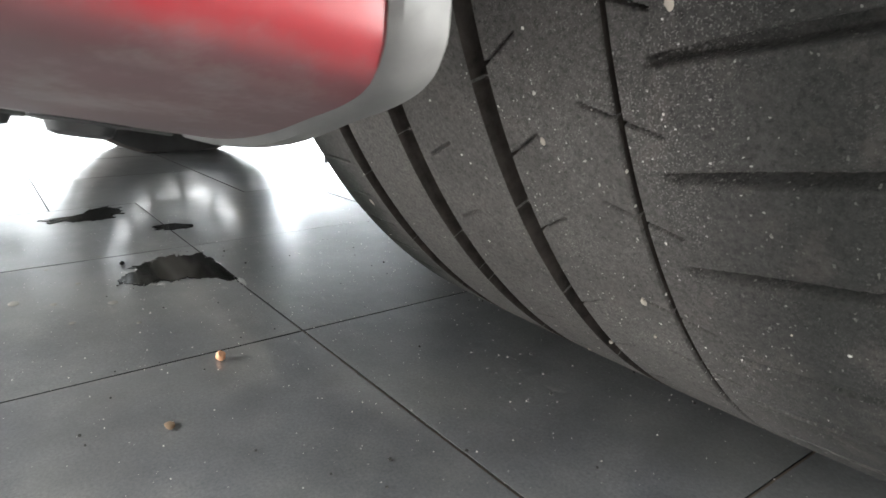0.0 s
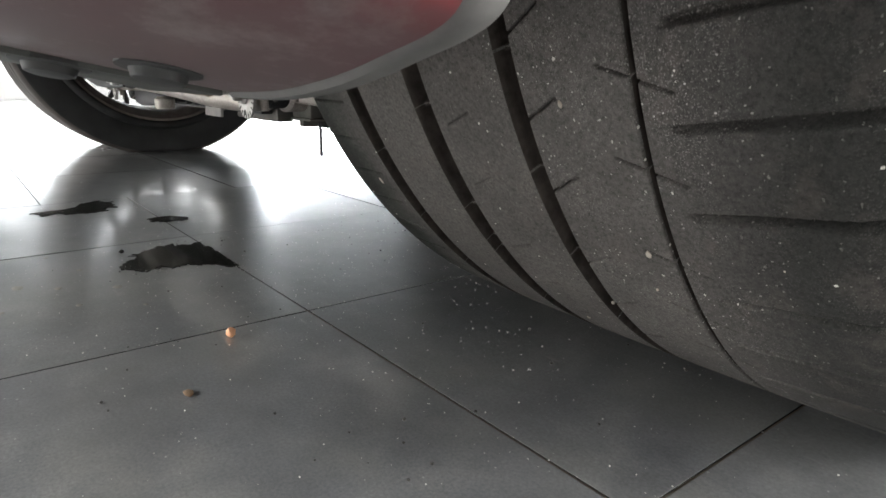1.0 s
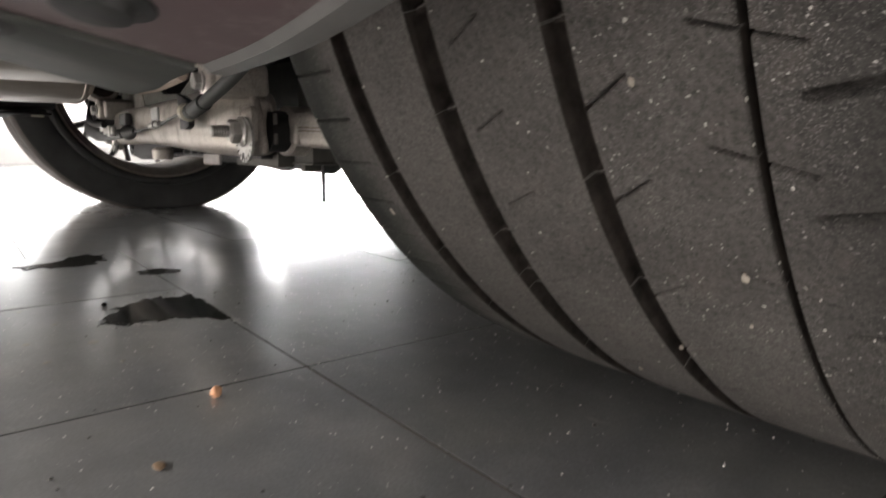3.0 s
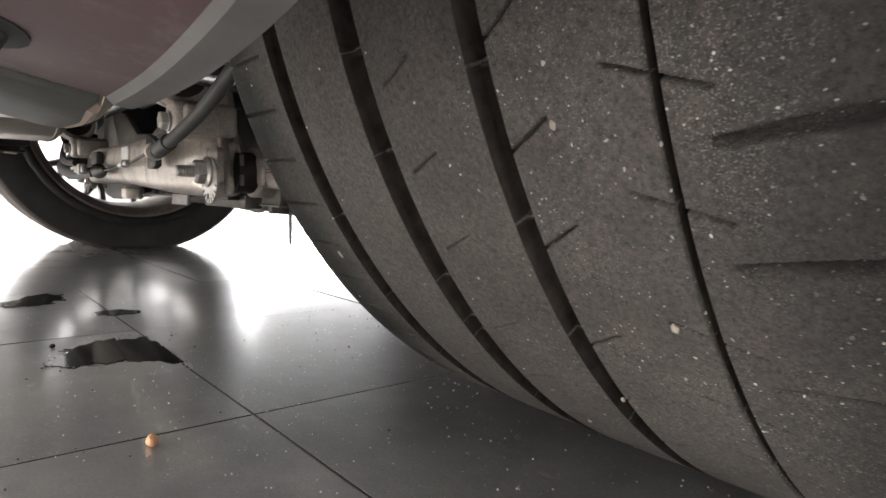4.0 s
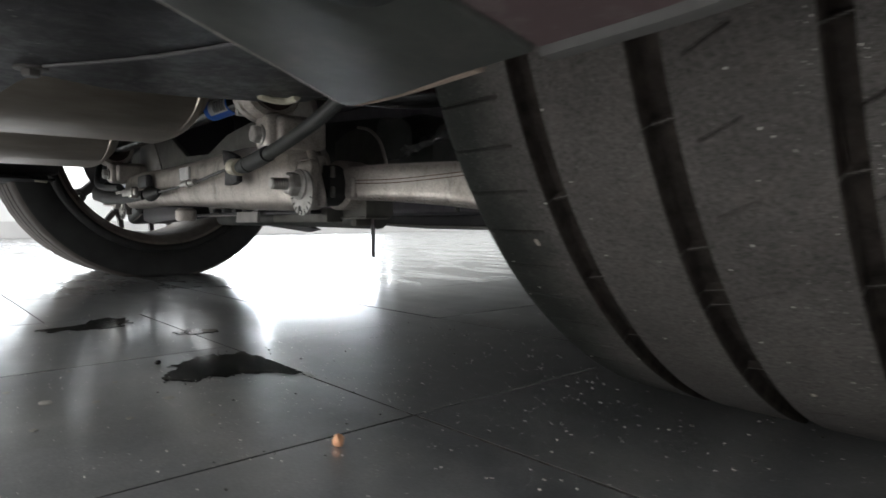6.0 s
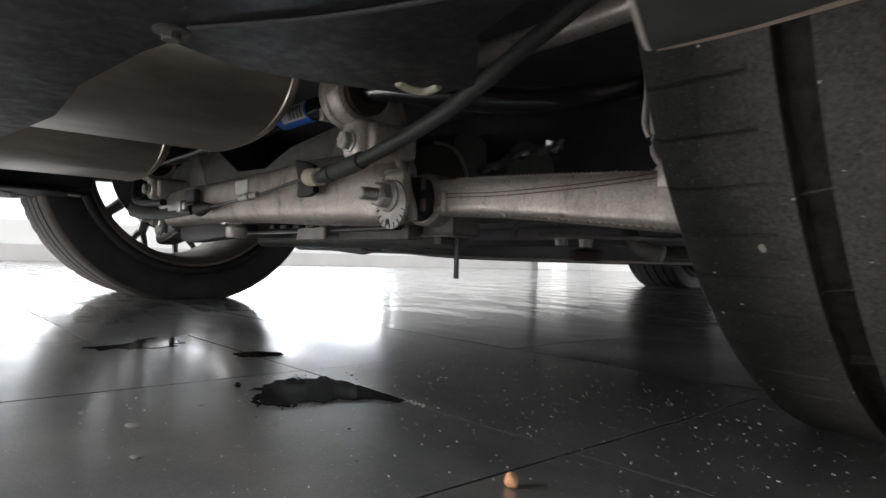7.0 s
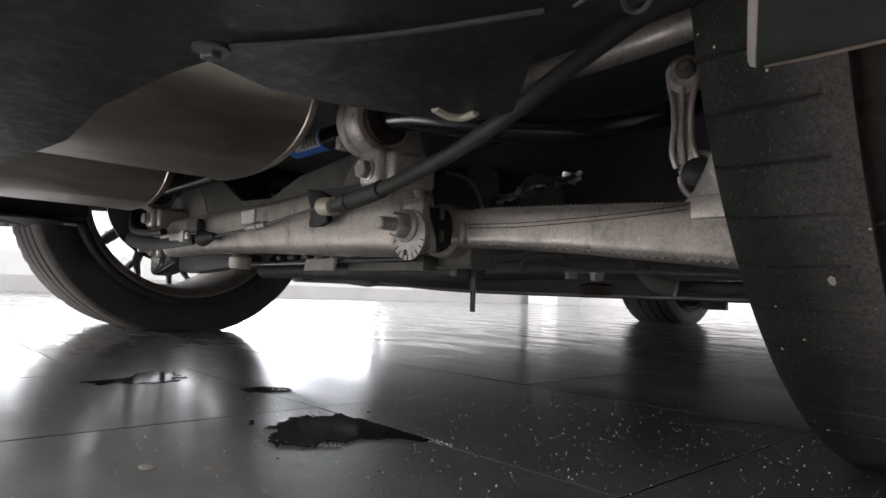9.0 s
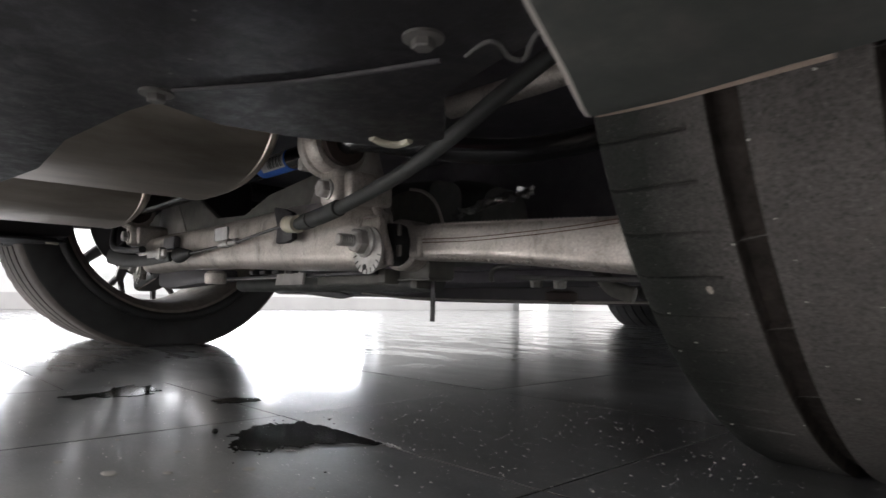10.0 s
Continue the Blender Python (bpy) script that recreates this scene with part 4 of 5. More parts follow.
    sb = part("stabiliser_bar", tube(fine, 0.0125, 16, curve=False), BAR, car, "glossy black stabiliser bar")
    part("sticker", bar_patch(0.190, 0.262, 0.0129, -150, 40), BLUE, sb, "blue adhesive label")
    part("sticker", bar_patch(0.205, 0.259, 0.0132, -50, 40), PAPER, sb, "white barcode label")
    for k in range(9):
        x = 0.222 + k * 0.0040
        part("barcode", bar_patch(x, x + (0.0011, 0.0020)[k % 2], 0.0135, -40, 20), INK, sb)


def bar_patch(x0, x1, r, a0, a1):
    """A piece of a label wrapped round the stabiliser bar; degrees from the rear upwards."""
    bm = bmesh.new()
    rings = []
    for x in (x0, x1):
        arc = [radians(a0 + (a1 - a0) * k / 14) for k in range(15)]
        rings.append([bm.verts.new((x, -0.158 - q * math.cos(a), 0.277 + q * math.sin(a))) for q, seq in ((r, arc), (r - 0.0006, arc[::-1])) for a in seq])
    ring_faces(bm, rings)
    return bm


def lateral_arm(sx):
    """Pressed arm from the crossmember to the wheel: an oval section that deepens outwards, with welded seams."""
    # the far arm's shade is put into its colour: dark metal, not aluminium
    metal = ALU if sx > 0 else PLINTH_DARK
    rows = [(0.374, -0.069, 0.1775, 0.0180, 0.018), (0.39, -0.066, 0.177, 0.0190, 0.021), (0.405, -0.062, 0.1765, 0.0195, 0.022), (0.45, -0.055, 0.1750, 0.0200, 0.024), (0.52, -0.043, 0.1710, 0.0218, 0.026), (0.60, -0.030, 0.1650, 0.0245, 0.028), (0.66, -0.022, 0.1612, 0.0262, 0.029), (0.74, -0.012, 0.158, 0.028, 0.029)]
    arm = part("lateral_arm", oval_loft([(sx * x, y, z, h, d) for x, y, z, h, d in rows], 40, 0.5), metal, car, "silver pressed metal suspension arm with welded seams")

    def along(x):
        for a, b in zip(rows, rows[1:]):
            if a[0] <= x <= b[0]:
                f = (x - a[0]) / (b[0] - a[0])
                return [p + (q - p) * f for p, q in zip(a, b)]

    for top in (1, -1):
        pts = []
        for k in range(84):
            x = 0.415 + ((0.60 if top > 0 else 0.70) - 0.415) * k / 83
            _, y, z, h, d = along(x)
            pts.append((sx * x, y - d * (0.80 if top > 0 else 0.84), z + top * h * (0.885 if top > 0 else 0.85) + (0.0017 if k % 2 else -0.0013)))
        part("weld_seam", tube(pts, 0.00080, 6, curve=False), WORN, arm, "stitched weld bead")
    for off in (0.0, 0.0036):
        pts = []
        for k in range(24):
            x = 0.402 + (0.622 - 0.402) * k / 23
            _, y, z, h, d = along(x)
            lift = -0.05 + 0.72 * max(0, min(1, (x - 0.45) / 0.17)) ** 1.3
            pts.append((sx * x, y - d * (1.0 - 0.10 * lift * lift) - 0.0003, z + h * lift + off))
        part("seam_line", tube(pts, 0.00045, 6), RUST, arm)
    boss_x = sorted((sx * 0.4005, sx * 0.4085))
    part("end_boss", block(*boss_x, -0.0885, -0.078, 0.160, 0.183, 0.004, 3), metal, arm)
    eye = lathe([(-0.024, 0.020), (-0.021, 0.0285), (0.009, 0.0285), (0.012, 0.0255)], (sx * 0.368, -0.074, 0.1755), (0.12 * sx, -1, 0), 36)
    part("arm_eye", eye, metal, arm)
    base_x = sorted((sx * 0.626, sx * 0.668))
    part("lug_base", block(*base_x, -0.060, -0.020, 0.172, 0.190, 0.002, 2), metal, arm)
    lug = wall_plate([(sx * x, z) for x, z in ((0.606, 0.183), (0.619, 0.194), (0.627, 0.208), (0.634, 0.224), (0.641, 0.232), (0.650, 0.234), (0.660, 0.228), (0.668, 0.214), (0.672, 0.186))][::sx], -0.020, 0.026, 0.004)
    part("lug", lug, metal, arm)
    part("lug_bolt", hex_head((sx * 0.648, -0.046, 0.214), (0, -1, 0), 0.018, 0.009, 1.5), STEEL, arm)
    top, low = Vector((sx * 0.600, -0.012, 0.303)), Vector((sx * 0.612, -0.016, 0.216))
    rail = []
    for e in (-1, 1):
        rail.append(tube([top + Vector((e * 0.0125, -0.006, -0.006)), top + Vector((e * 0.0085, -0.007, -0.024)), top + Vector((e * 0.0075, -0.007, -0.045)), top + Vector((e * 0.0095, -0.007, -0.066)), top + Vector((e * 0.0105 + 0.004, -0.004, -0.080))], 0.0027, 10))
    web = wall_plate([(top.x + x, top.z + z) for x, z in ((-0.011, -0.008), (-0.007, -0.03), (-0.007, -0.05), (-0.006, -0.078), (0.013, -0.078), (0.007, -0.05), (0.007, -0.03), (0.011, -0.008))], top.y, 0.005, 0.001)
    mid = tube([top + Vector((0.001, -0.009, -0.012)), top + Vector((0.0, -0.009, -0.05)), top + Vector((0.002, -0.008, -0.082))], 0.0022, 8)
    ring = [low + Vector((0.0165 * math.sin(a) - 0.002, 0.008, 0.0185 * math.cos(a))) for a in (2 * math.pi * k / 24 for k in range(25))]
    link = join(lathe([(-0.012, 0.008), (-0.010, 0.0125), (-0.003, 0.0165), (0.006, 0.0165), (0.010, 0.012)], top, (0.3, -1, 0), 28), web, mid, tube(ring, 0.0034, 10, curve=False), *rail)
    part("drop_link", link, metal, arm, "silver forged drop link")
    part("link_boot", lathe([(-0.009, 0.007), (-0.005, 0.0125), (0.005, 0.0125), (0.009, 0.007)], low, (0.3, -1, 0), 24), RUBBER_DARK, arm)
    part("link_bolt", join(lathe([(0, 0.0085), (0.004, 0.0080), (0.007, 0.0050)], top + Vector((0.004, -0.010, 0.002)), (0.3, -1, 0), 24), lathe([(0.004, 0.0036), (0.0095, 0.0030)], top + Vector((0.004, -0.010, 0.002)), (0.3, -1, 0), 16)), DULL, arm)
    return arm


def cables():
    p = [(0.268, -0.165, 0.199), (0.30, -0.170, 0.196), (0.34, -0.176, 0.197), (0.40, -0.180, 0.203), (0.49, -0.180, 0.222), (0.55, -0.178, 0.243), (0.60, -0.172, 0.268), (0.66, -0.16, 0.295), (0.72, -0.12, 0.31)]
    hose = part("brake_cable", tube(p, 0.0066, 14), SHEATH, car, "thick black sheathed parking brake cable")
    part("ferrule", tube(p[:2], 0.0098, 16, curve=False), CREAM, hose, "cream plastic ferrule")
    part("sleeve", tube([(0.338, -0.1755, 0.1972), (0.365, -0.178, 0.1992), (0.395, -0.180, 0.2025)], 0.0084, 16), SHEATH, hose)
    part("collar", tube([(0.318, -0.1730, 0.1962), (0.336, -0.1752, 0.1970)], 0.0088, 16, curve=False), SHEATH, hose)
    part("bracket", wall_plate([(0.231, 0.2225), (0.255, 0.218), (0.274, 0.212), (0.277, 0.1815), (0.262, 0.178), (0.238, 0.1785), (0.2405, 0.198), (0.2335, 0.213)], -0.157, 0.008, 0.002), TRAY, hose, "black flared grommet")
    wire = [(0.262, -0.165, 0.199), (0.20, -0.164, 0.194), (0.137, -0.162, 0.189), (0.06, -0.162, 0.185), (-0.041, -0.164, 0.180)]
    w = part("cable_wire", tube(wire, 0.0020, 8), PLINTH_DARK, car, "bare steel brake cable")
    part("clamp", tube([(0.13, -0.163, 0.1889), (0.075, -0.163, 0.1867)], 0.0042, 10, curve=False), STEEL, w)
    part("clamp", tube([(0.108, -0.163, 0.188), (0.094, -0.163, 0.1875)], 0.0058, 10, curve=False), STEEL, w)
    part("boot", tube([(-0.030, -0.164, 0.1815), (-0.050, -0.165, 0.1805), (-0.074, -0.165, 0.180)], (0.004, 0.0125), 14, curve=False), RUBBER_DARK, w)
    part("clevis", join(block(-0.150, -0.070, -0.190, -0.184, 0.1770, 0.1880, 0.002), block(-0.100, -0.080, -0.193, -0.181, 0.173, 0.191, 0.003), block(-0.200, -0.150, -0.188, -0.185, 0.183, 0.188, 0.001)), STEEL, w, "zinc adjuster clevis of the cable")
    part("bush_pocket", lathe([(-0.02, 0.018), (0.0, 0.022), (0.006, 0.018), (0.004, 0.010)], (-0.20, -0.135, 0.200), (0.1, -1, 0), 24), GLOSS, w, "black rubber bush")
    conduit = [(-0.09, -0.172, 0.178), (-0.20, -0.174, 0.177), (-0.30, -0.175, 0.180), (-0.36, -0.176, 0.186), (-0.42, -0.176, 0.194)]
    part("conduit", tube(conduit, (0.0080, 0.0150), 16, 0.45), RUBBER_DARK, car, "flared black cable conduit")
    part("brake_cable", tube([(-0.22, -0.176, 0.196), (-0.32, -0.178, 0.200), (-0.42, -0.172, 0.215), (-0.50, -0.15, 0.262)], 0.006, 12), RUBBER_DARK, car, "black sheathed brake cable")
    part("brake_cable", tube([(-0.40, -0.17, 0.190), (-0.48, -0.15, 0.205), (-0.55, -0.10, 0.25), (-0.58, -0.06, 0.32)], 0.008, 12), RUBBER_DARK, car, "black sheathed brake cable")
    part("connector", block(-0.16, -0.11, -0.163, -0.150, 0.192, 0.214, 0.005), PLASTIC, car, "black plug on the crossmember")
    # hanging strap end
    part("strap", block(0.3735, 0.3805, -0.041, -0.039, 0.091, 0.165, 0.0006), PLASTIC, car, "cut end of a black strap hanging down")


def crumple(x0, x1, y, z, height, seed):
    """A strip of crumpled foil."""
    bm = bmesh.new()
    nx, nz = 36, 6
    grid = []
    for i in range(nx + 1):
        col = []
        for k in range(nz + 1):
            x = x0 + (x1 - x0) * i / nx
            zz = z(x) + height * (k / nz - 0.5)
            p = Vector((x * 90, k * 1.3, seed))
            col.append(bm.verts.new((x + 0.002 * noise.noise(p + Vector((9, 0, 0))), y + 0.008 * noise.noise(p), zz + 0.004 * noise.noise(p + Vector((0, 5, 0))))))
        grid.append(col)
    for i in range(nx):
        for k in range(nz):
            bm.faces.new((grid[i][k], grid[i + 1][k], grid[i + 1][k + 1], grid[i][k + 1]))
    bmesh.ops.solidify(bm, geom=bm.faces[:], thickness=0.0004)
    return bm


def underbody():
    part("underbody", block(-0.86, 0.86, 0.62, 3.3, 0.128, 0.150, 0.006), PLASTIC, car, "black underbody panel")
    for sx in (-1, 1):
        part("sill", block(sx * 0.93 - 0.05, sx * 0.93 + 0.05, 0.45, 2.2, 0.132, 0.33, 0.02), PLASTIC, car, "black plastic side sill")
        part("arch_liner", block(sx * 0.66 - 0.012, sx * 0.66 + 0.012, 0.10, 0.62, 0.36, 0.62, 0.004), PLASTIC, car)
    part("rear_floor", block(-0.98, 0.98, -0.80, 0.70, 0.69, 0.71, 0.01), SHIELD, car, "dark underside of the boot floor")
    part("floor_pan", block(-0.60, 0.60, -0.62, 0.62, 0.41, 0.43, 0.01), SHIELD, car, "dark pressed floor pan over the axle")
    part("bulkhead", block(-0.64, 0.64, 0.36, 0.38, 0.175, 0.41, 0.008), SHIELD, car, "black plastic shield ahead of the axle")
    part("tank_shield", block(-0.60, 0.56, 0.385, 0.61, 0.150, 0.19, 0.012), SHIELD, car, "black shield under the fuel tank")
    part("knuckle", block(-0.64, -0.50, -0.09, 0.16, 0.21, 0.41, 0.03, 3), GLOSS, car, "black wheel carrier")
    # unseen block, added to stop light through the upper rim
    part("spring_seat", block(-0.62, -0.56, -0.34, 0.40, 0.37, 0.68, 0.02, 3), GLOSS, car, "unseen black block that stops light over the far wheel")
    part("knuckle", block(0.66, 0.72, -0.06, 0.22, 0.14, 0.45, 0.02, 3), GLOSS, car, "black wheel carrier")
    # dusty dark masses ahead of the crossmember
    part("subframe", oval_loft([(-0.36, 0.06, 0.250, 0.030, 0.03), (-0.15, 0.04, 0.250, 0.036, 0.035), (0.12, 0.04, 0.252, 0.036, 0.035), (0.30, 0.05, 0.248, 0.028, 0.03)], 28, 0.6), UNDER, car, "dusty dark grey rear subframe")
    part("subframe", oval_loft([(0.02, 0.16, 0.235, 0.05, 0.05), (0.14, 0.16, 0.235, 0.066, 0.06), (0.24, 0.16, 0.235, 0.066, 0.06), (0.31, 0.16, 0.235, 0.045, 0.05)], 28, 0.75), UNDER, car, "dark cast differential housing")
    part("side_web", wall_plate([(0.221, 0.246), (0.254, 0.258), (0.282, 0.260), (0.304, 0.256), (0.322, 0.245), (0.336, 0.231), (0.346, 0.208), (0.279, 0.200), (0.22, 0.20)], 0.006, 0.004, 0.001), CAST, car, "dusty grey pressed web of the subframe")
    part("bracket", tube([(0.285, 0.0, 0.260), (0.312, 0.0, 0.253), (0.335, 0.0, 0.236), (0.350, 0.0, 0.206)], 0.0022, 10), ALU, car, "curved silver bracket edge")
    part("plug", lathe([(0, 0.005), (0.002, 0.004)], (0.350, 0.359, 0.398), (0, -1, 0), 16), PAPER, car, "tiny pale plug")
    # heat foil
    part("heat_foil", crumple(0.31, 0.45, 0.05, lambda x: 0.230 + 0.14 * (x - 0.325) - 0.6 * (x - 0.385) ** 2, 0.012, 1.0), FOIL, car, "crumpled silver heat foil")
    part("heat_foil", crumple(0.04, 0.14, -0.05, lambda x: 0.262 - 0.12 * (x - 0.05), 0.014, 4.0), FOIL, car, "crumpled silver heat foil")
    strip = part("brace_strip", wall_plate([(0.262, 0.158), (0.357, 0.154), (0.512, 0.148), (0.70, 0.140), (0.70, 0.134), (0.512, 0.142), (0.357, 0.147), (0.263, 0.150)], 0.265, 0.03, 0.0015), LIP, car, "flat dull grey metal strip")
    for x in (0.295, 0.340):
        part("bolt", hex_head((x, 0.25, 0.149 - 0.05 * (x - 0.295)), (0, 0, -1), 0.017, 0.011), STEEL, strip)
    part("brace", tube([(0.372, 0.30, 0.176), (0.382, 0.30, 0.156), (0.400, 0.302, 0.136), (0.432, 0.305, 0.127)], 0.012, 14, 0.6), CAST, car, "silver diagonal brace")
    part("cover_sheet", block(0.420, 0.62, 0.33, 0.37, 0.122, 0.139, 0.006, 3), UNDER, car, "dusty grey cover sheet")
    part("resonator", tube([(0.164, 0.29, 0.150), (0.164, 0.29, 0.166), (0.178, 0.29, 0.176), (0.208, 0.29, 0.178), (0.245, 0.30, 0.178)], 0.0048, 14), DULL, car, "dull bent exhaust pipe")
    part("mount", lathe([(-0.004, 0.020), (0.0, 0.026), (0.010, 0.026), (0.014, 0.018)], (0.306, 0.30, 0.120), (0, 0, 1), 20), DARK_RUST, car, "rusty brown mount")
    # lower bracket under the eccentric bolt, tabs and pipes
    part("lower_bracket", join(block(0.340, 0.392, -0.060, -0.02, 0.138, 0.160, 0.003), block(0.325, 0.398, -0.064, -0.03, 0.1365, 0.1395, 0.001), block(0.362, 0.374, -0.062, -0.04, 0.128, 0.137, 0.002)), CAST, car, "dusty metal bracket under the bushing")
    part("lower_rail", block(0.196, 0.342, -0.082, -0.06, 0.133, 0.150, 0.002), CAST, car, "brown stained lower rail")
    part("lower_arm", tube([(0.36, -0.02, 0.138), (0.10, 0.02, 0.140), (-0.25, 0.02, 0.142)], 0.014, 12), UNDER, car, "dusty lower suspension arm")
    part("tab", wall_plate([(0.131, 0.133), (0.203, 0.133), (0.207, 0.154), (0.138, 0.155)], -0.104, 0.004, 0.001), TAB, car, "pale grey metal tab")
    part("hanger", tube([(-0.037, 0.1, 0.131), (-0.094, 0.1, 0.143)], 0.0075, 14, curve=False), PAPER, car, "bright end of a metal hanger")
    part("deflector", wall_plate([(-0.21, 0.170), (-0.10, 0.166), (-0.03, 0.142), (0.085, 0.121), (0.05, 0.116), (-0.12, 0.127), (-0.19, 0.145)], 0.06, 0.012, 0.003), PLASTIC, car, "black plastic air deflector")
    part("deflector_rib", tube([(-0.155, 0.046, 0.160), (-0.135, 0.046, 0.148), (-0.118, 0.046, 0.130)], 0.0016, 8), DULL, car)
    for k in range(16):
        x = 0.30 + 0.022 * k
        part("heat_clip", block(x, x + 0.016, 0.70, 0.712, 0.118 + 0.003 * (k % 2), 0.129, 0.001), STEEL, car)
    part("edge_strip", wall_plate([(-0.86, 0.150), (0.70, 0.150), (0.70, 0.111), (0.17, 0.112), (-0.14, 0.113), (-0.30, 0.1145), (-0.43, 0.119), (-0.56, 0.126), (-0.70, 0.134), (-0.86, 0.146)], 0.612, 0.012, 0.0015), PLASTIC, car, "black lip of the underbody")
    part("edge_strip", tube([(-0.66, 0.594, 0.137), (-0.43, 0.594, 0.1245), (-0.14, 0.594, 0.119), (0.17, 0.594, 0.1175), (0.70, 0.594, 0.117)], 0.0026, 8), WORN, car, "thin pale metal edge strip")
    part("flap", block(-0.44, -0.335, 2.29, 2.33, 0.080, 0.129, 0.004), PLASTIC, car, "small black air flap")


def outer_shell():
    """The painted body above, lofted along the car."""
    bm = bmesh.new()
    rows = [(-0.80, 0.86, 0.30, 0.72), (-0.66, 0.885, 0.30, 0.80), (-0.45, 0.985, 0.45, 0.86), (-0.35, 0.998, 0.70, 0.90), (0.50, 1.0, 0.70, 0.96), (0.55, 1.0, 0.30, 0.96), (2.15, 0.99, 0.30, 0.92), (2.2, 0.99, 0.70, 0.90), (3.05, 0.96, 0.70, 0.82), (3.1, 0.95, 0.30, 0.80), (3.45, 0.70, 0.30, 0.62)]
    rings = []
    for y, w, z0, z1 in rows:
        rings.append([bm.verts.new(c) for c in ((-w, y, z0), (-w, y, z1 * 0.8 + z0 * 0.2), (-w + 0.10, y, z1), (w - 0.10, y, z1), (w, y, z1 * 0.8 + z0 * 0.2), (w, y, z0))])
    ring_faces(bm, rings)
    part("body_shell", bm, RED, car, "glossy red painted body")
    bm = bmesh.new()
    rings = []
    for y, w, z in ((-0.35, 0.70, 0.88), (0.25, 0.60, 1.28), (1.2, 0.60, 1.33), (2.2, 0.74, 0.90)):
        rings.append([bm.verts.new(c) for c in ((-w - 0.1, y, 0.86), (-w, y, z), (w, y, z), (w + 0.1, y, 0.86))])
    ring_faces(bm, rings)
    part("cabin", bm, GLOSS, car, "dark glazed cabin")


for side in (1, -1):
    bumper_corner(side)
# unseen arch shell round the far wheel, added to keep stray light out
liner = bmesh.new()
rows = []
for k in range(29):
    a = radians(76 + 208 * k / 28)
    rows.append([liner.verts.new((x, 0.021 - r * math.sin(a), 0.320 - r * math.cos(a))) for x, r in ((-0.995, 0.392), (-0.99, 0.388), (-0.62, 0.388), (-0.615, 0.400), (-0.995, 0.400))])
ring_faces(liner, rows)
part("arch_liner", liner, PLASTIC, car, "unseen black arch liner that stops light round the wheel")
corner_tray(1)
# only the lower part is skirt; the height above is added to block light
part("bumper_skirt", block(-0.96, -0.60, -0.74, -0.21, 0.240, 0.68, 0.008), PLASTIC, car, "black plastic liner behind the wheel, raised to block light")
rear_tray()
muffler(0.03, 0.336, -0.62, -0.212, 0.235, 0.40, "brushed stainless muffler with a folded end seam")
muffler(-0.42, -0.09, -0.62, -0.205, 0.235, 0.40, "brushed stainless muffler with a folded end seam")
suspension()
cables()
underbody()
outer_shell()


# ---------------------------------------------------------------- things on the floor
def puddle(centre, lobes, label, limit=9.0, rough=1.0):
    """A thin flat pool whose ragged outline follows a few soft lobes (dx, dy, radius); limit: a joint that it does not cross."""
    bm = bmesh.new()
    n = 420

    def level(x, y):
        s = sum(math.exp(-((x - a) ** 2 + (y - b) ** 2) / (r * r)) for a, b, r in lobes)
        return s + rough * (0.16 * noise.noise(Vector((x * 60, y * 60, 3.1))) + 0.13 * noise.noise(Vector((x * 190, y * 190, 7.7))) + 0.08 * noise.noise(Vector((x * 520, y * 520, 1.3))))

    rim, inner = [], []
    for i in range(n):
        t = 2 * math.pi * i / n
        r = 0.003
        while r < 0.3 and level(r * math.cos(t), r * math.sin(t)) > 0.5 and r * math.sin(t) < limit:
            r += 0.0006
        q = max(r - 0.0008, r * 0.6)
        rim.append(bm.verts.new((r * math.cos(t), r * math.sin(t), -0.0003)))
        inner.append(bm.verts.new((q * math.cos(t), q * math.sin(t), 0.0007)))
    for i in range(n):
        j = (i + 1) % n
        bm.faces.new((rim[i], rim[j], inner[j], inner[i]))
    hub = bm.verts.new((0, 0, 0.0007))
    for i in range(n):
        bm.faces.new((inner[i], inner[(i + 1) % n], hub))
    ob = mesh_object("puddle", bm, WATER, smooth=True)
    ob.location = centre
    return tagged(ob, label, "puddle", "puddles on the floor")


puddle((0.422, -0.236, 0), [(-0.030, 0.010, 0.027), (0.008, 0.012, 0.030), (0.040, 0.026, 0.022), (0.062, 0.036, 0.015), (0.020, -0.024, 0.026), (-0.016, -0.018, 0.024), (0.012, -0.050, 0.014)], "dark glossy puddle running along a tile joint", 0.039, 3.0)
puddle((0.078, -0.288, 0), [(0.0, 0.022, 0.026), (0.034, 0.014, 0.022), (0.0, -0.040, 0.022), (-0.026, 0.024, 0.020), (0.020, -0.018, 0.026), (-0.012, -0.062, 0.012)], "thin irregular dark puddle on the tiles", 9, 3.8)
puddle((0.222, -0.196, 0), [(0, 0, 0.015), (0.013, 0.012, 0.010), (-0.006, -0.014, 0.010), (0.014, -0.006, 0.010)], "small dark splash on the tiles", 9, 3.0)


def lump(name, place, size, mat, label, category, seed):
    bm = bmesh.new()
    bmesh.ops.create_icosphere(bm, subdivisions=2, radius=1)
    for v in bm.verts:
        f = 1 + 0.25 * noise.noise(v.co * 1.7 + Vector((seed, 0, 0)))
        v.co = Vector((v.co.x * size[0] * f, v.co.y * size[1] * f, max(v.co.z * size[2] * f, -size[2] * 0.8)))
    ob = mesh_object(name, bm, mat, smooth=True)
    ob.location = (place[0], place[1], size[2] * 0.8)
    return tagged(ob, label, category)


lump("crumb", (0.668, -0.265), (0.004, 0.0035, 0.004), CRUMB, "small orange crumb lying on the tiles", "crumb", 1.0)
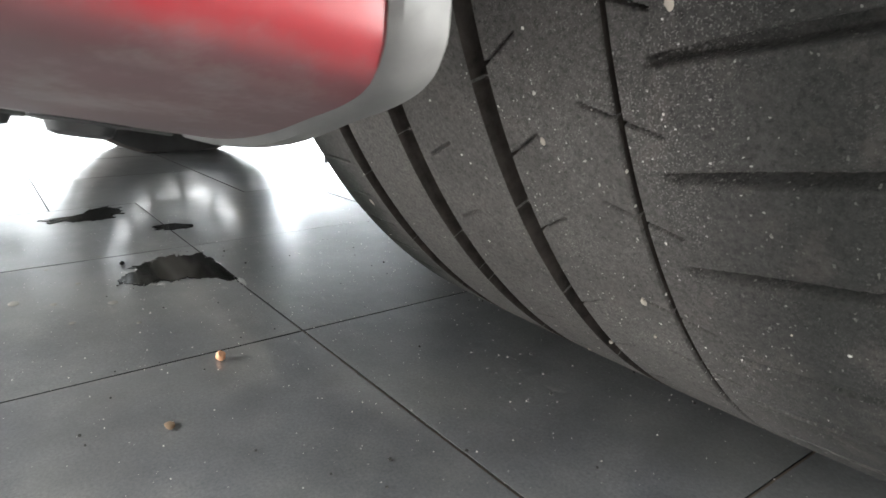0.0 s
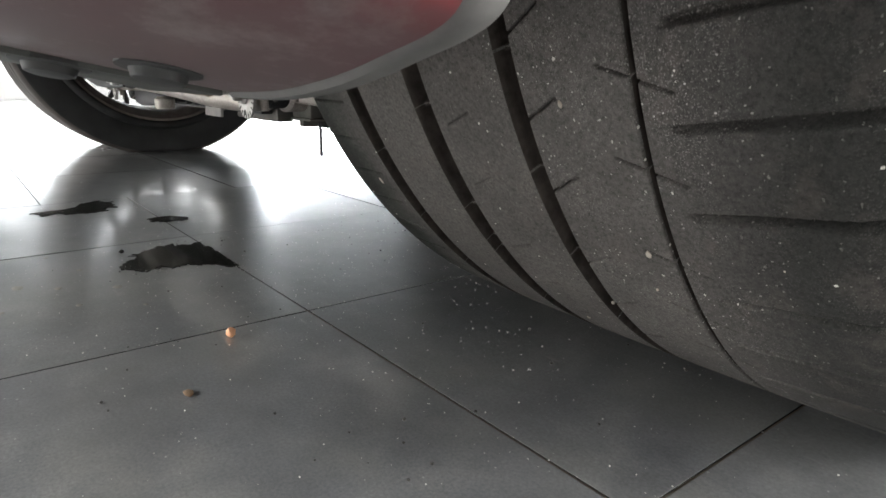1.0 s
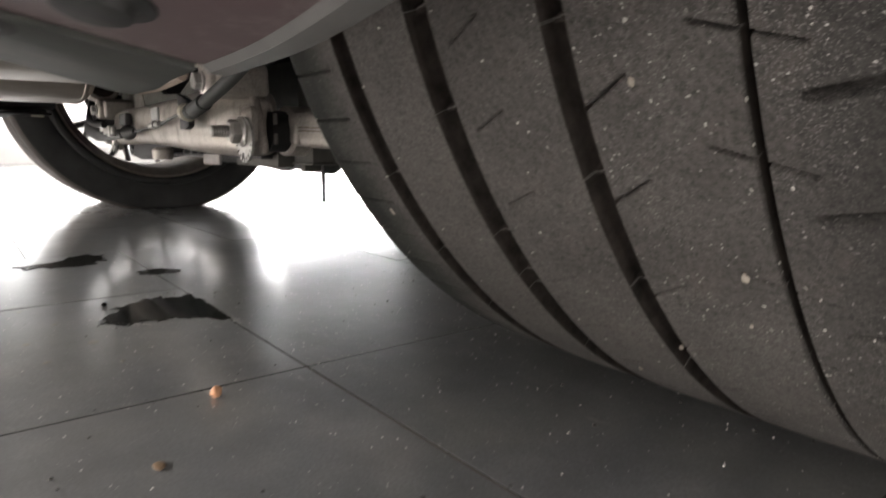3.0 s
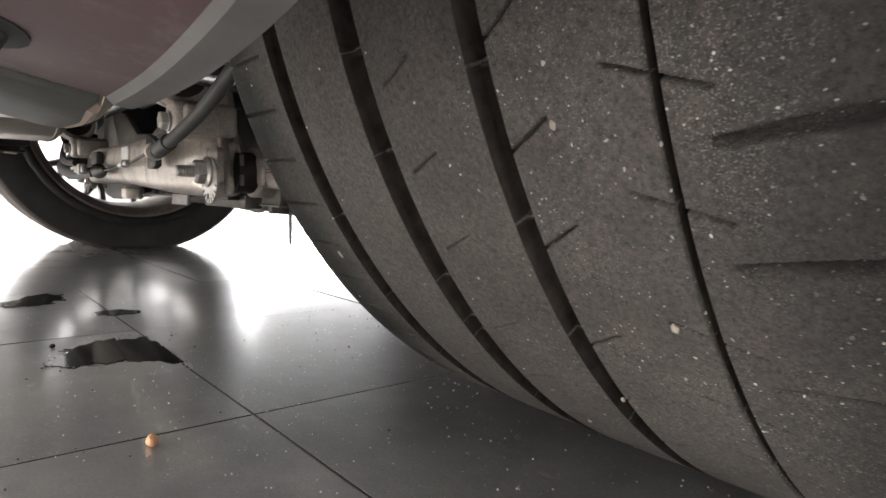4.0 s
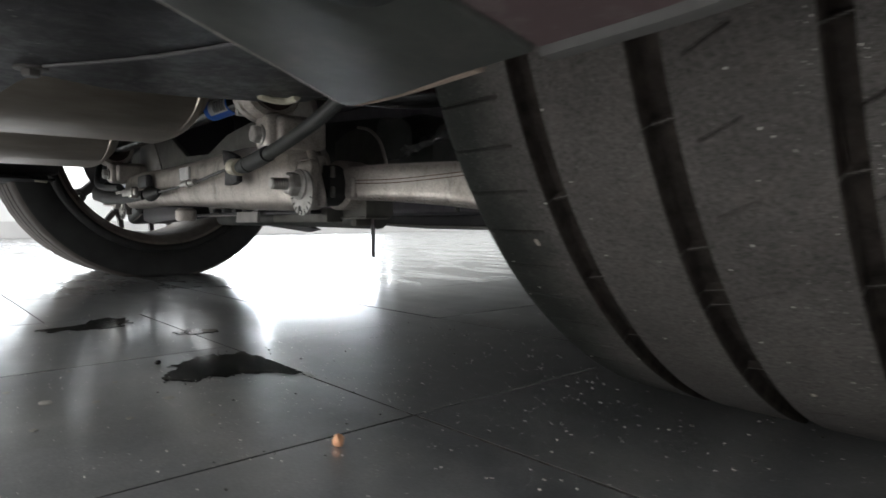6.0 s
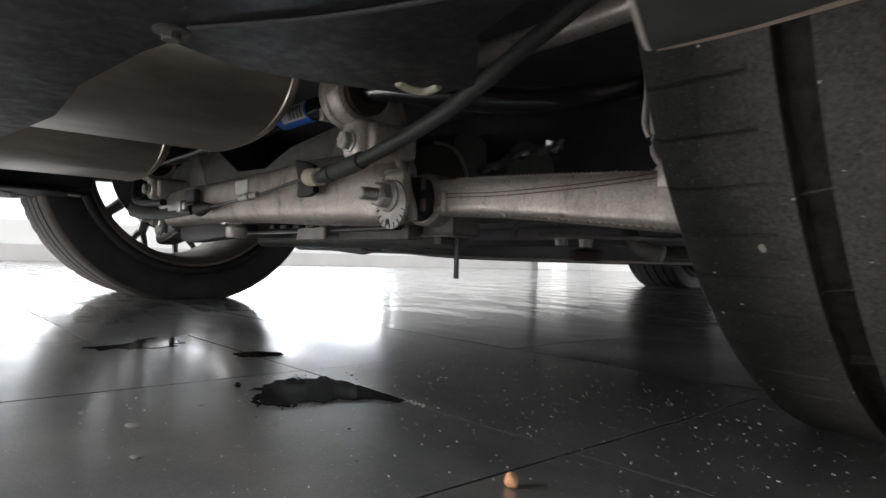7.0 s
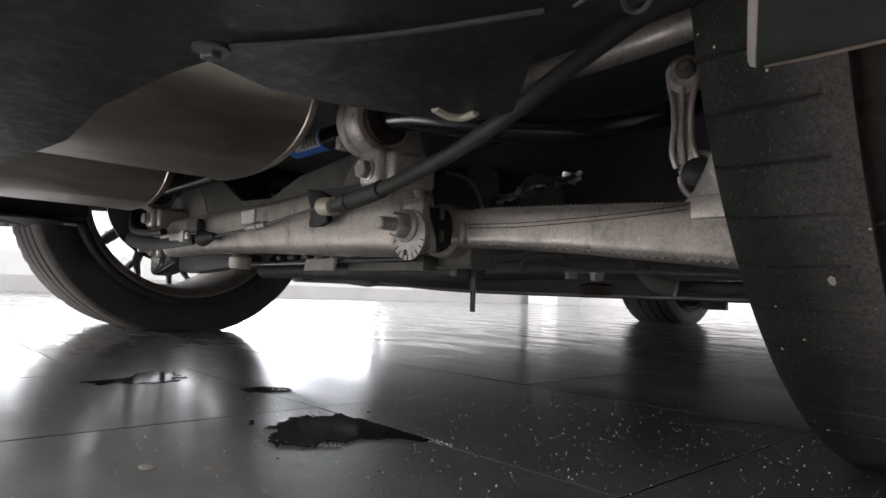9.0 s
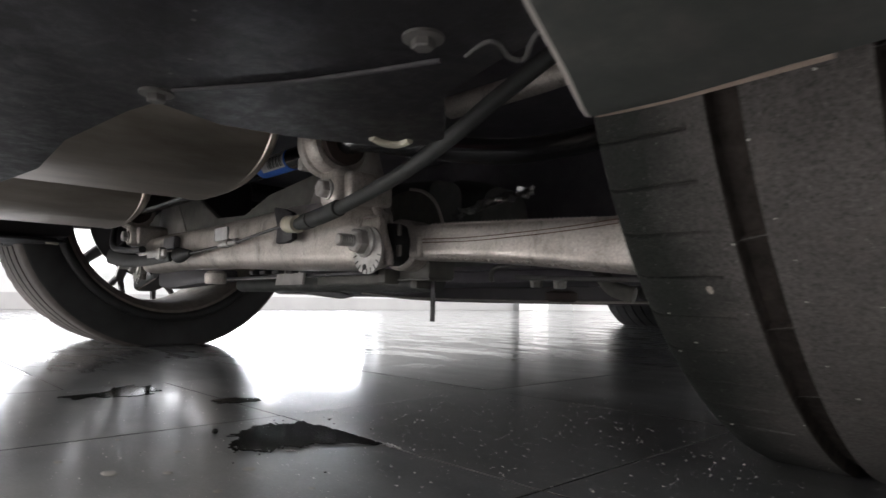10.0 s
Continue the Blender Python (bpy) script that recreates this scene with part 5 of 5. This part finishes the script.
lump("leaf_scrap", (0.738, -0.315), (0.005, 0.003, 0.0008), LEAF, "tiny brown scrap of dry leaf", "leaf", 2.0)


for x, y, a, b in ((0.450, -0.383, 0.0075, 0.0045), (0.472, -0.354, 0.0045, 0.0030), (0.497, -0.310, 0.0055, 0.0040), (0.530, -0.345, 0.0035, 0.0028), (0.420, -0.330, 0.0030, 0.0024), (0.560, -0.300, 0.0028, 0.0020), (0.352, -0.352, 0.0030, 0.0022), (0.398, -0.402, 0.0042, 0.0026), (0.515, -0.398, 0.0036, 0.0026), (0.330, -0.300, 0.0024, 0.0018)):
    lump("dried_splash", (x, y), (a, b, 0.00025), SPLASH, "pale dried splash mark on the dark tiles", "stain", x * 40)


def grit(name, count, where, label, mat=None):
    bm = bmesh.new()
    rnd = random.Random(count)
    for _ in range(count):
        x, y, z, nrm, s = where(rnd)
        r = bmesh.ops.create_icosphere(bm, subdivisions=1, radius=s, matrix=Matrix.Translation((x, y, z)) @ Matrix.Diagonal((1, rnd.uniform(0.6, 1), rnd.uniform(0.5, 0.9), 1)))
    ob = mesh_object(name, bm, mat or GRIT)
    return tagged(ob, label, "grit", kind="stuff")


def floor_grit(rnd):
    s = rnd.choice((0.00018, 0.00022, 0.00026, 0.0003, 0.0004, 0.0006))
    f = rnd.random()
    if f < 0.60:
        return rnd.gauss(0.60, 0.19), rnd.gauss(-0.12, 0.15), s * 0.4, None, s
    if f < 0.80:
        s *= 0.8
        return rnd.uniform(0.05, 0.62), rnd.uniform(-0.44, -0.10), s * 0.4, None, s
    return rnd.uniform(-0.3, 1.1), rnd.uniform(-0.42, 0.4), s * 0.4, None, s


def dark_bits(rnd):
    s = rnd.uniform(0.0005, 0.0013)
    return rnd.uniform(0.35, 0.95), rnd.uniform(-0.36, 0.1), s * 0.6, None, s


def beads(rnd):
    s = rnd.uniform(0.0004, 0.0011)
    f = rnd.random()
    if f < 0.45:
        return rnd.gauss(0.497, 0.014), rnd.gauss(-0.1965, 0.002), s * 0.3, None, s
    u = rnd.random()
    return 0.430 + 0.040 * u + rnd.gauss(0, 0.003), -0.293 + 0.030 * u * u + rnd.gauss(0, 0.003), s * 0.3, None, s


grit("water_beads", 130, beads, "tiny water beads at the edge of the puddle, painted pale for their glint", BEAD)
lump("water_drop", (0.376, -0.284), (0.0032, 0.0028, 0.0022), WATER, "single dark water drop on the tiles", "drop", 4.0)
grit("grit", 90, dark_bits, "dark crumbs scattered on the tiles", DARK_BIT)
grit("grit", 2100, floor_grit, "fine pale grit scattered on the tiles")
build_floor()
